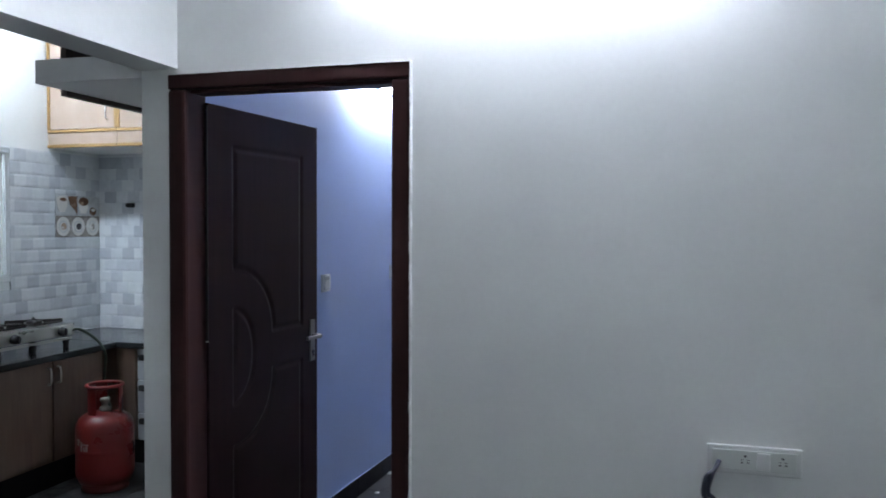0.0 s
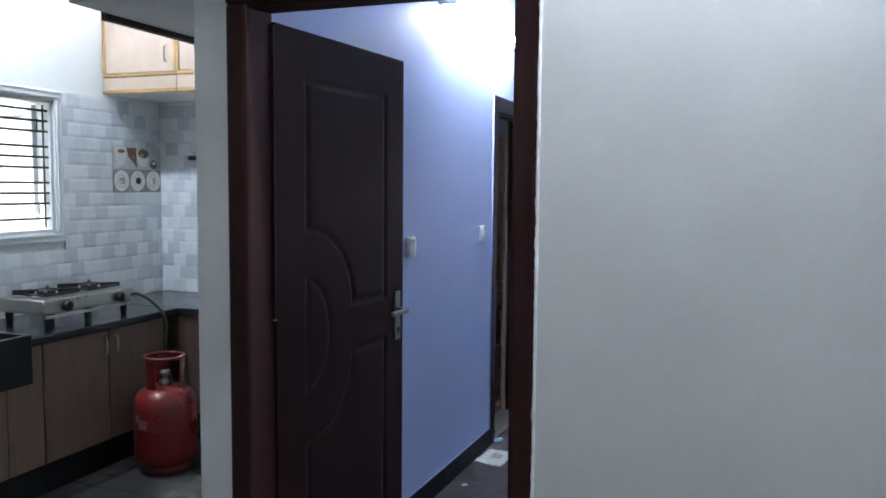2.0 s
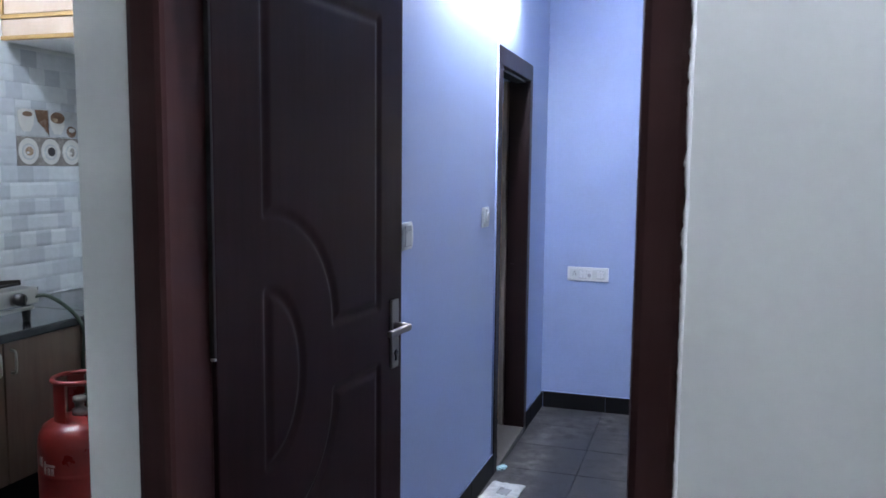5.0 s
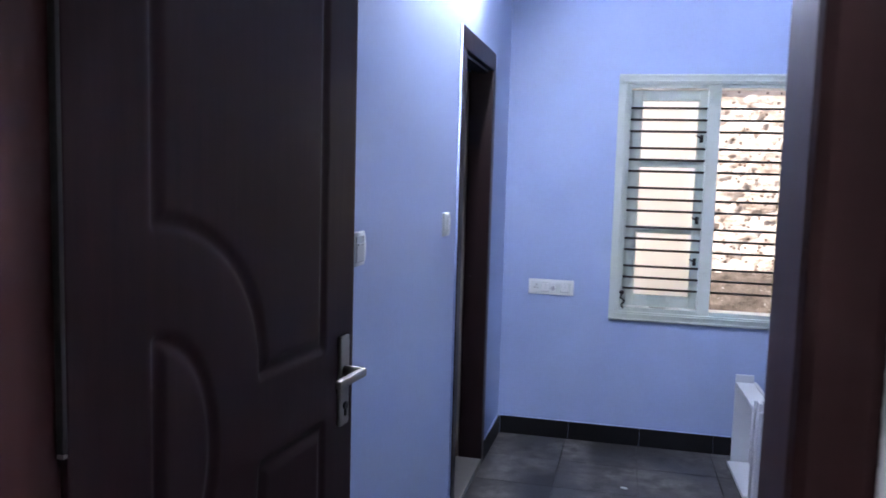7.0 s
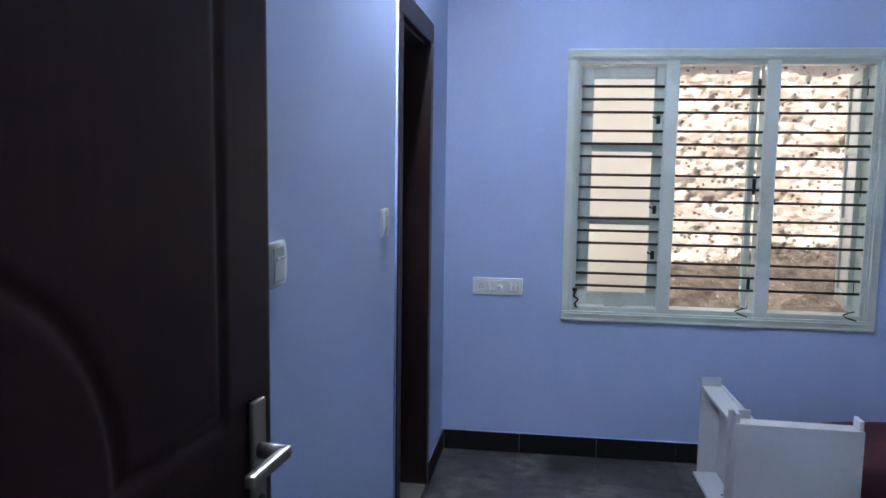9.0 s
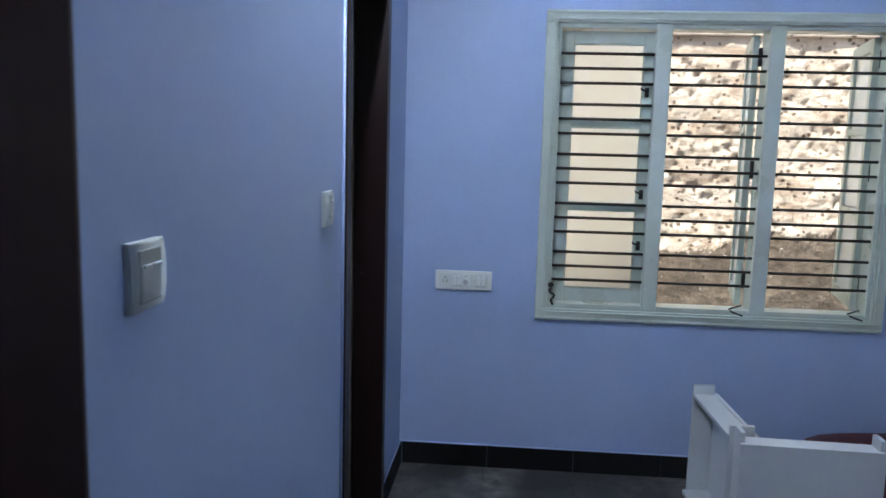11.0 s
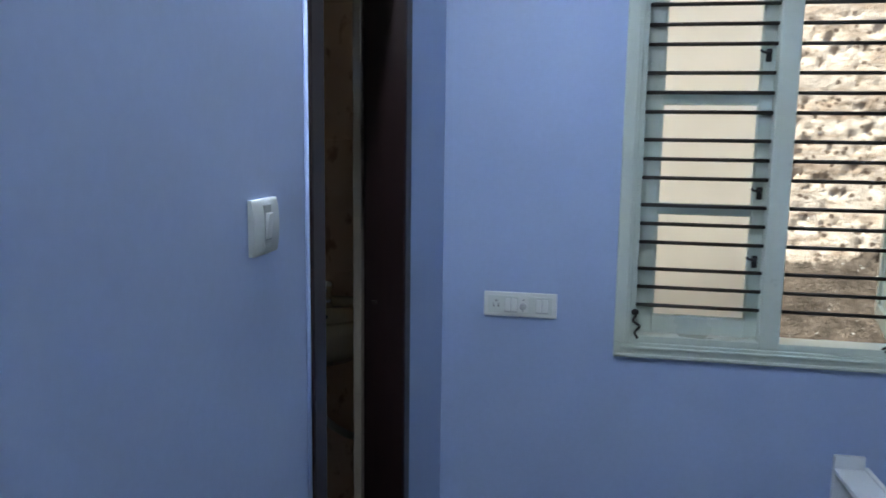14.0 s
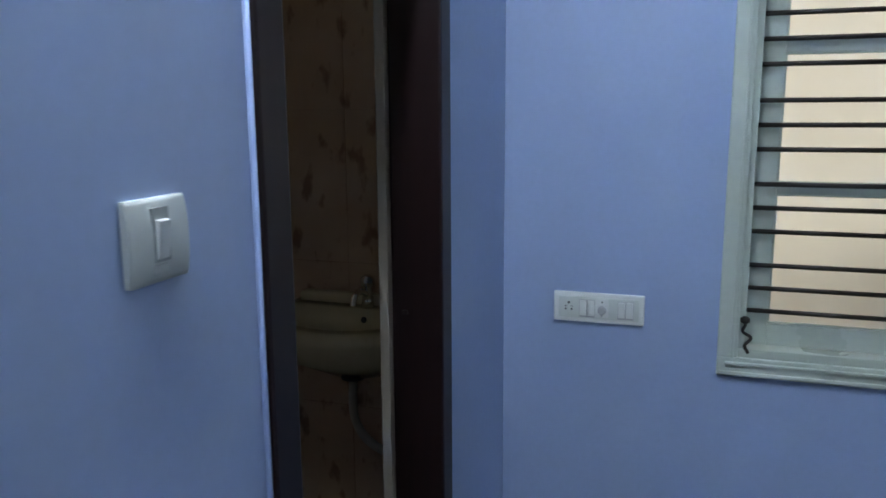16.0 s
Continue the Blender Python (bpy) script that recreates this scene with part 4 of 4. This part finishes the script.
# added unseen opening that brings daylight into the dark bathroom
vent = thing("added_ventilator", "louvred ventilator added high in the wall, out of view, to light the bathroom", "window", pose(-2.84, Y_N, 1.86), kind="structure")
for a, b, c, d in ((0, 0.84, 0, 0.03), (0, 0.84, 0.77, 0.8), (0, 0.03, 0.03, 0.77), (0.81, 0.84, 0.03, 0.77)):
    part("frame_rail", boxes((a, b, 0.02, 0.1, c, d)), WINDOW_PAINT, vent)
for k in range(7):
    bm = bmesh.new()
    box(bm, 0.032, 0.808, -0.002, 0.002, -0.046, 0.046, 0, pose(0, 0.06, 0.08 + 0.105 * k, -35))
    slat = part("louvre", bm, CLEAR, vent, "glass louvre")
    slat.visible_shadow = False

# ---- kitchen ----
CT = 0.82
KF = 0.085                                        # the kitchen floor lies a low step up
solid("kitchen_floor", boxes((X_W, X_K + 0.02, Y_S, Y_D0 - 0.001, 0.004, KF - 0.006), (X_W, X_K - 0.001, Y_D0, Y_K, 0.004, KF - 0.006)), GROUT, "raised dark kitchen floor bed", "floor", "structure")
XF, YF, PT = -3.2, 3.84, 0.225
solid("worktop", boxes((X_W, XF, 1.5, 2.2, CT - 0.035, CT, 0.006), (X_W, XF, 2.851, YF, CT - 0.035, CT, 0.006), (X_W, X_W + 0.08, 2.2, 2.85, CT - 0.035, CT, 0.003),
                           (X_W, X_K, YF + 0.001, Y_K, CT - 0.035, CT, 0.006)), GRANITE, "polished black granite L-shaped kitchen worktop", "worktop")


def base_unit(y0, y1, doors, label, handles=True):
    u = thing("base_cabinet", label, "cabinet", group="kitchen base cabinets")
    part("body", boxes((X_W + 0.02, XF - 0.045, y0, y1, PT, CT - 0.036)), BASE_WOOD, u)
    w = (y1 - y0) / doors
    for k in range(doors):
        d = part("door", boxes((XF - 0.044, XF - 0.024, y0 + k * w + 0.004, y0 + (k + 1) * w - 0.004, PT + 0.005, CT - 0.04, 0.003)), BASE_WOOD, u)
        if handles:
            hy = y0 + (k + 1) * w - 0.035 if k % 2 == 0 else y0 + k * w + 0.035
            bm = bmesh.new()
            sweep(bm, curve_pts([(XF - 0.024, hy, 0.66), (XF - 0.002, hy, 0.67), (XF - 0.002, hy, 0.74), (XF - 0.024, hy, 0.75)], 5), 0.005, 8)
            part("handle", bm, STEEL, d, "small steel handle")
    return u


base_unit(1.5, 2.2, 2, "brown laminate kitchen base cabinet with two doors")
base_unit(2.962, 3.75, 2, "brown laminate kitchen base cabinet with two doors")
u = thing("base_cabinet", "brown laminate base cabinet under the sink", "cabinet", group="kitchen base cabinets")
part("body", boxes((X_W + 0.02, XF - 0.045, 2.2, 2.962, PT, 0.60)), BASE_WOOD, u)
for a, b in ((2.204, 2.485), (2.489, 2.77), (2.774, 2.958)):
    part("door", boxes((XF - 0.044, XF - 0.024, a, b, PT + 0.005, 0.62 if b < 2.8 else CT - 0.04, 0.003)), BASE_WOOD, u)
solid("plinth", boxes((X_W + 0.02, XF - 0.05, 1.5, YF, KF - 0.005, PT - 0.001), (XF - 0.049, X_K, YF + 0.05, YF + 0.07, KF - 0.005, PT - 0.001)), SKIRT, "black stone plinth under the cabinets", "plinth", "structure")
u = thing("corner_cabinet", "brown laminate corner cabinet", "cabinet", group="kitchen base cabinets")
part("body", boxes((X_W + 0.02, -3.08, YF + 0.045, Y_K - 0.01, PT, CT - 0.036)), BASE_WOOD, u)
part("door", boxes((XF - 0.02, -3.085, YF + 0.024, YF + 0.044, PT + 0.005, CT - 0.04, 0.003)), BASE_WOOD, u)
u = thing("drawer_unit", "white drawer unit with black handles beside the gas cylinder", "drawers")
part("body", boxes((-3.075, -2.55, YF + 0.045, Y_K - 0.01, PT, CT - 0.036)), RACK, u)
for z0, z1 in ((0.60, 0.775), (0.40, 0.59), (PT + 0.01, 0.39)):
    d = part("drawer_front", boxes((-3.07, -2.555, YF + 0.024, YF + 0.044, z0, z1, 0.003)), RACK, u)
    part("handle", boxes((-3.05, -2.95, YF + 0.002, YF + 0.025, z1 - 0.06, z1 - 0.025, 0.004)), PLASTIC_DARK, d, "black handle")
u = thing("base_cabinet", "brown laminate base cabinet by the partition", "cabinet", group="kitchen base cabinets")
part("body", boxes((-2.545, X_K - 0.005, YF + 0.045, Y_K - 0.01, PT, CT - 0.036)), BASE_WOOD, u)
for a, b in ((-2.54, -2.15), (-2.145, -1.76)):
    part("door", boxes((a, b, YF + 0.024, YF + 0.044, PT + 0.005, CT - 0.04, 0.003)), BASE_WOOD, u)

sink = thing("sink", "black stone apron sink in the worktop", "sink")
part("basin", boxes((XF - 0.5, XF - 0.47, 2.2, 2.85, 0.64, 0.85, 0.004), (XF + 0.015, XF + 0.045, 2.2, 2.85, 0.635, 0.85, 0.008), (XF - 0.47, XF + 0.015, 2.2, 2.23, 0.64, 0.85, 0.004),
                    (XF - 0.47, XF + 0.015, 2.82, 2.85, 0.64, 0.85, 0.004), (XF - 0.47, XF + 0.015, 2.23, 2.82, 0.64, 0.665)), SINK, sink)
bm = bmesh.new()
lathe(bm, [(0.04, 0), (0.04, 0.004)], 18, pose(XF - 0.22, 2.55, 0.665))
part("drain", bm, STEEL, sink)

stove = thing("gas_stove", "two-burner stainless steel gas stove on the worktop", "stove", pose(-3.445, 3.328, CT + 0.014))
SL, SW, KY = 0.284, 0.145, (-0.16, 0.175)
part("body", boxes((-SW, SW, -SL, SL, 0.058, 0.125, 0.008)), STEEL, stove)
for y in (-0.133, 0.133):
    bm = bmesh.new()
    lathe(bm, [(0.085, 0.124), (0.09, 0.129), (0.075, 0.131), (0.05, 0.127)], 28, pose(0, y, 0))
    part("drip_tray", bm, STEEL, stove)
    bm = bmesh.new()
    lathe(bm, [(0.04, 0.126), (0.042, 0.145), (0.03, 0.152), (0.012, 0.153)], 24, pose(0, y, 0))
    part("burner", bm, IRON, stove)
    bm = bmesh.new()
    sweep(bm, [(0.10 * sx, y + 0.10 * sy, 0.140) for sx, sy in ((-1, -1), (1, -1), (1, 1), (-1, 1))], 0.006, 8, True)
    for k in range(4):
        a = math.pi / 4 + k * math.pi / 2
        box(bm, -0.007, 0.007, 0.05, 0.145, 0.136, 0.156, 0.002, pose(0, y, 0, 0, 0, math.degrees(a)))
    part("pan_support", bm, IRON, stove)
    bm = bmesh.new()
    lathe(bm, [(0.024, 0), (0.026, 0.012), (0.022, 0.03), (0.012, 0.033)], 24, pose(SW, KY[y > 0], 0.088, 0, 90))
    box(bm, SW + 0.03, SW + 0.042, KY[y > 0] - 0.004, KY[y > 0] + 0.004, 0.068, 0.108, 0.003)
    part("knob", bm, PLASTIC_DARK, stove, "black knob")
for x in (-0.12, 0.12):
    for y in (-0.24, 0.0, 0.24):
        bm = bmesh.new()
        lathe(bm, [(0.014, -0.014), (0.019, 0.05)], 14, pose(x, y, 0))
        part("foot", bm, RUBBER, stove)
part("lower_rail", boxes((SW - 0.02, SW - 0.005, -SL + 0.02, SL - 0.02, 0.035, 0.05, 0.003)), STEEL, stove)

cyl = thing("gas_cylinder", "red steel cooking gas cylinder on the kitchen floor", "gas cylinder", Matrix.Translation((-2.968, 3.453, KF)) @ Matrix.Diagonal((0.94, 0.94, 0.885, 1)))
bm = bmesh.new()
lathe(bm, [(0.03, 0.028), (0.10, 0.032), (0.14, 0.05), (0.158, 0.09), (0.16, 0.12), (0.16, 0.18), (0.16, 0.238), (0.1603, 0.243), (0.1614, 0.247), (0.1618, 0.254), (0.1614, 0.261), (0.1603, 0.265), (0.16, 0.27), (0.16, 0.32), (0.16, 0.37), (0.156, 0.405), (0.14, 0.44), (0.105, 0.465), (0.06, 0.476), (0.04, 0.478)], 48)
part("body", bm, CYL_RED, cyl)
bm = bmesh.new()
lathe(bm, [(0.125, 0), (0.13, 0.004), (0.128, 0.045), (0.122, 0.05), (0.118, 0.03), (0.118, 0.004)], 40)
part("foot_ring", bm, CYL_DARK, cyl)
bm = bmesh.new()
sweep(bm, [(0.097 * math.cos(a), 0.097 * math.sin(a), 0.638) for a in (2 * math.pi * i / 36 for i in range(36))], 0.0105, 10, True)
part("collar_ring", bm, CYL_RED, cyl)
for a0 in (20, 140, 260):
    bm = bmesh.new()
    seg = []
    for i in range(7):
        a = radians(a0 - 20 + 40 * i / 6)
        seg.append((math.cos(a), math.sin(a)))
    lo = [[bm.verts.new((c * r, s * r, z)) for c, s in seg] for r, z in ((0.092, 0.455), (0.092, 0.64), (0.098, 0.64), (0.098, 0.455))]
    for p, q in zip(lo, lo[1:] + lo[:1]):
        for i in range(6):
            bm.faces.new((p[i], p[i + 1], q[i + 1], q[i]))
    for i in (0, 6):
        bm.faces.new([l[i] for l in lo])
    bmesh.ops.recalc_face_normals(bm, faces=bm.faces[:])
    part("collar_strut", bm, CYL_RED, cyl)
bm = bmesh.new()
lathe(bm, [(0.03, 0.47), (0.03, 0.50), (0.018, 0.505), (0.018, 0.53), (0.026, 0.535), (0.026, 0.555), (0.012, 0.56)], 20)
part("valve", bm, BRONZE, cyl, "brass valve with regulator")
for a0, a1, z0, z1 in ((-116, -108, 0.295, 0.335), (-104, -100, 0.265, 0.32), (-97, -93, 0.265, 0.295), (-91, -86, 0.265, 0.295), (-102, -84, 0.30, 0.31)):
    bm = bmesh.new()
    rows = [[bm.verts.new((0.1612 * math.cos(radians(a0 + (a1 - a0) * i / 4)), 0.1612 * math.sin(radians(a0 + (a1 - a0) * i / 4)), z)) for i in range(5)] for z in (z0, z1)]
    for i in range(4):
        bm.faces.new((rows[0][i], rows[0][i + 1], rows[1][i + 1], rows[1][i]))
    r = bmesh.ops.extrude_face_region(bm, geom=bm.faces[:])
    for v in r["geom"]:
        if isinstance(v, bmesh.types.BMVert):
            v.co.x *= 0.99
            v.co.y *= 0.99
    part("stencil_mark", bm, STENCIL, cyl, "worn white stencilled mark")
bm = bmesh.new()
sweep(bm, curve_pts([(-3.32, 3.575, CT + 0.09), (-3.28, 3.63, CT + 0.10), (-3.20, 3.68, CT + 0.03), (-3.17, 3.71, CT - 0.06), (-3.19, 3.72, 0.62), (-3.185, 3.74, 0.42), (-3.10, 3.68, 0.40), (-3.0, 3.52, 0.55), (-2.955, 3.47, 0.575)], 8), 0.008, 10)
solid("gas_hose", bm, HOSE, "green rubber hose from stove to cylinder", "hose")

# wall cabinet on the back wall
CZ, CY = 2.010, 3.93
x = X_W + 0.012
for k, wd in enumerate((0.515, 0.49, 0.49)):
    u = thing("wall_cabinet", "pale beech laminate wall cabinet with honey wood edging", "cabinet", group="kitchen wall cabinets")
    part("body", boxes((x, x + wd - 0.002, CY + 0.02, Y_K, CZ, TOP - 0.05)), BEECH, u)
    part("bottom_board", boxes((x, x + wd - 0.002, CY + 0.02, Y_K - 0.001, CZ - 0.003, CZ - 0.0005)), CEILING, u, "white laminate underside")
    part("valance", boxes((x, x + wd - 0.002, CY + 0.001, CY + 0.019, CZ + 0.018, CZ + 0.09, 0.002)), BEECH, u)
    part("lower_edging", boxes((x, x + wd - 0.002, CY - 0.006, CY + 0.019, CZ - 0.002, CZ + 0.017, 0.003)), LIPPING, u)
    part("middle_edging", boxes((x, x + wd - 0.002, CY - 0.006, CY + 0.019, CZ + 0.091, CZ + 0.110, 0.003)), LIPPING, u)
    d = part("door", boxes((x + 0.02, x + wd - 0.022, CY - 0.002, CY + 0.018, CZ + 0.112, TOP - 0.06, 0.002)), BEECH, u)
    for a in (x, x + wd - 0.021):
        part("side_edging", boxes((a, a + 0.019, CY - 0.006, CY + 0.019, CZ + 0.111, TOP - 0.06, 0.003)), LIPPING, u)
    bm = bmesh.new()
    hx = x + wd - 0.065
    sweep(bm, curve_pts([(hx, CY - 0.002, CZ + 0.16), (hx, CY - 0.022, CZ + 0.175), (hx, CY - 0.022, CZ + 0.235), (hx, CY - 0.002, CZ + 0.25)], 5), 0.006, 8)
    part("handle", bm, CHROME, d, "small chrome bow handle")
    x += wd

# small dark hook on the back wall
bm = bmesh.new()
sweep(bm, [(0, 0, 0), (0, -0.05, 0)], 0.012, 12)
box(bm, -0.03, 0.03, -0.012, -0.002, -0.015, 0.015, 0.003)
solid("wall_outlet", bm, PLASTIC_DARK, "short dark pipe stub on the tiled wall", "pipe stub", at=pose(-3.51, Y_K - 0.006, 1.66))

# ---- pieces: wall tiles, skirting, floor tiles ----
RH, BW = 0.0772, 0.0925


def slab_mesh(name, dx, dy, dz, rim, material, side=None):
    bm = bmesh.new()
    rx = rim if side is None else side
    t = bmesh.new()
    o = [(0, 0), (dx, 0), (dx, dy), (0, dy)]
    i = [(rx, rim), (dx - rx, rim), (dx - rx, dy - rim), (rx, dy - rim)]
    lo = [t.verts.new((a, b, 0)) for a, b in o]
    hi = [t.verts.new((a, b, dz * 0.8)) for a, b in o]
    top = [t.verts.new((a, b, dz)) for a, b in i]
    for a, b in ((lo, hi), (hi, top)):
        for k in range(4):
            t.faces.new((a[k], a[(k + 1) % 4], b[(k + 1) % 4], b[k]))
    t.faces.new(top)
    join(bm, t)
    return to_mesh(name, bm, material)


splash = solid("backsplash", boxes((X_W, X_W + 0.006, 2.0, Y_K, CT, KZ0), (X_W, X_W + 0.006, KW1 + 0.001, Y_K, KZ0, 1.985), (X_W + 0.006, -2.6, Y_K - 0.006, Y_K, CT, CZ)), KGROUT,
               "glazed white and grey kitchen wall tiling", "wall tiles", "structure")
tile_meshes = {}


def wall_tile(w, h, m, grey):
    key = (round(w, 3), round(h, 3), grey)
    if key not in tile_meshes:
        tile_meshes[key] = slab_mesh("tile", w, h - 0.0012, 0.007, min(0.014, h * 0.25), KTILE_GREY if grey else KTILE_PALE, 0.0)
    ob = new("tile", tile_meshes[key])
    ob.matrix_world = m
    ob.parent = splash


rnd = random.Random(11)
west = Matrix(((0, 0, 1, 0), (1, 0, 0, 0), (0, 1, 0, 0), (0, 0, 0, 1)))     # local x along +y, y up, z into the room
back = Matrix(((1, 0, 0, 0), (0, 0, -1, 0), (0, 1, 0, 0), (0, 0, 0, 1)))
DY0, DZ0, DZ1 = 3.985, 1.447, 1.716                                          # printed panel
for r in range(-1, int((1.985 - CT) / RH)):
    z, h = CT + 0.009 + r * RH, RH
    if z < CT:
        z, h = CT, 0.009
    y, k = 2.55 + (r % 2) * BW * 0.5, r // 2
    while y < Y_K - 0.03:
        y0, y1, k = y, min(y + BW, Y_K - 0.008), k + 1
        y += BW
        if z + h > KZ0 and y0 < KW1:
            y0 = KW1 + 0.001
        grey = (k % 2 == 0) != (rnd.random() < 0.22)
        low, high = z, z + h
        if y1 > DY0 and high > DZ0 + 0.004 and low < DZ1 - 0.004:
            if y0 < DY0 - 0.012 and y1 - y0 > 0.02:
                wall_tile(DY0 - 0.001 - y0, h, Matrix.Translation((X_W + 0.006, y0, low)) @ west, grey)
            y0, low = max(y0, DY0), DZ1 + 0.001
            if high - low < 0.01:
                continue
        if y1 - y0 > 0.012:
            wall_tile(y1 - y0, high - low, Matrix.Translation((X_W + 0.006, y0, low)) @ west, grey)
    x, k = X_W + 0.014 + (r % 2) * BW * 0.5, r // 2
    while x < -3.15:
        k += 1
        wall_tile(BW, h, Matrix.Translation((x, Y_K - 0.006, z)) @ back, (k % 2 == 0) != (rnd.random() < 0.12))
        x += BW

decor = thing("decor_tile", "printed tile panel with plates and cups", "decor tile", Matrix.Translation((X_W + 0.006, DY0, DZ0)) @ west @ Matrix.Diagonal((1, 1.075, 1, 1)))
part("lower_tile", boxes((0, 0.405, 0, 0.128, 0, 0.007, 0.002)), DECOR_GREY, decor, "brown-grey lower row")
for a, b in ((0, 0.196), (0.198, 0.405)):
    part("upper_tile", boxes((a, b, 0.130, 0.25, 0, 0.007, 0.002)), DECOR_PALE, decor, "pale grey upper row")


def oval(cx, cy, rx, ry, z, material, name, n=22):
    bm = bmesh.new()
    plate(bm, [(cx + rx * math.cos(2 * math.pi * i / n), cy + ry * math.sin(2 * math.pi * i / n)) for i in range(n)], z)
    part(name, bm, material, decor)


for k in range(3):
    cx = 0.068 + 0.134 * k
    oval(cx, 0.064, 0.060, 0.058, 0.0078, DECOR_WHITE, "plate_print")
    oval(cx, 0.062, 0.040, 0.036, 0.0082, DECOR_PALE, "plate_ring")
    oval(cx, 0.062, 0.033, 0.029, 0.0086, DECOR_WHITE, "cup_print")
    oval(cx + 0.004, 0.064, 0.024 - 0.008 * (k == 2), 0.020, 0.0090, (DECOR_TAN, DECOR_BLACK, DECOR_GREY)[k], "coffee_print")
    oval(cx - 0.006, 0.058, 0.008, 0.006, 0.0094, (DECOR_WHITE, DECOR_BLACK, DECOR_WHITE)[k], "foam_print")
bm = bmesh.new()
plate(bm, [(0.112, 0.248), (0.194, 0.248), (0.194, 0.137), (0.165, 0.168), (0.128, 0.196)], 0.0078)
part("coffee_print", bm, DECOR_BROWN, decor)
for cx, rx, top in ((0.060, 0.050, 0.228), (0.250, 0.050, 0.222)):
    bm = bmesh.new()
    plate(bm, [(cx - rx, top), (cx + rx, top), (cx + rx * 0.88, top - 0.045), (cx + rx * 0.45, top - 0.078), (cx - rx * 0.45, top - 0.078), (cx - rx * 0.88, top - 0.045)], 0.0082)
    part("cup_print", bm, DECOR_WHITE, decor)
    oval(cx, top, rx, 0.021, 0.0086, DECOR_WHITE, "cup_rim")
oval(0.068, 0.226, 0.030, 0.011, 0.0090, DECOR_BROWN, "coffee_print")
oval(0.252, 0.218, 0.046, 0.026, 0.0090, DECOR_BROWN, "coffee_print")
oval(0.236, 0.207, 0.018, 0.010, 0.0094, DECOR_TAN, "foam_print")
oval(0.340, 0.158, 0.032, 0.026, 0.0082, DECOR_BROWN, "cup_print")
oval(0.342, 0.166, 0.020, 0.010, 0.0086, DECOR_WHITE, "cup_rim")

# skirting stones
SP = 0.378
skirts = {}


def skirting(length, m, owner, high=0.098):
    key = (round(length, 3), high)
    if key not in skirts:
        bm = bmesh.new()
        box(bm, 0, length - 0.0015, 0, 0.011, 0, high, 0.0015)
        skirts[key] = to_mesh("skirting_tile", bm, SKIRT)
    ob = new("skirting_tile", skirts[key])
    ob.matrix_world = m
    ob.parent = owner


base = thing("baseboard", "black stone skirting along the bedroom walls", "skirting", kind="structure")
for x0, y0, ang, run in ((X_B + 0.011, Y_N, 180, -1), ):
    x = X_B + 0.012
    while x < X_E - 0.01:
        ln = min(SP, X_E - x)
        skirting(ln, pose(x + ln, Y_N, 0, 0, 0, 180), base)
        x += ln
for y0, y1 in ((Y_D1 + 0.01, BY0), (BY1, Y_N - 0.012)):
    y = y1
    while y > y0 + 0.01:
        ln = min(SP, y - y0)
        skirting(ln, pose(X_B, y, floor_z(y), 0, 0, -90) @ Matrix.Rotation(-math.atan(FALL), 4, "Y"), base)
        y -= ln

bath = thing("bathroom_tiling", "brown patterned tiles on the bathroom end wall", "wall tiles", kind="structure")
part("tile_bed", boxes((-2.85, X_K - 0.032, Y_N - 0.006, Y_N, 0, 1.85)), BATH_GROUT, bath)
bt = None
for i in range(3):
    for j in range(4):
        if bt is None:
            bt = slab_mesh("tile", 0.2992, 0.4492, 0.006, 0.001, BATH)
        ob = new("tile", bt)
        ob.matrix_world = Matrix.Translation((-2.085 - 0.3 * i, Y_N - 0.006, 0.45 * j + 0.02)) @ back
        ob.parent = bath

floor_piece = slab_mesh("tile", SP - 0.0012, SP - 0.0012, 0.010, 0.0008, FLOOR)
tiles = thing("floor_tiles", "dark grey stone floor tiles dulled with pale dust", "floor tiles", kind="structure")
i0, i1 = int((X_W - X_B) / SP) - 1, int((X_E - X_B) / SP)
j0, j1 = int((Y_S - Y_N) / SP) - 1, 0
for i in range(i0, i1 + 1):
    for j in range(j0, j1):
        x, y = X_B + i * SP, Y_N + j * SP
        ob = new("tile", floor_piece)
        kitchen, sloped = x < X_K - 0.1 and y < Y_K, y + SP * 0.5 > Y_D0
        up = KF if kitchen else floor_z(y)
        ob.location = (x, y, up - 0.010 + 0.0006 * noise.noise(Vector((i * 1.7, j * 1.3, 0.5))))
        if sloped and not kitchen:
            ob.rotation_euler.x = -math.atan(FALL)
        ob.parent = tiles
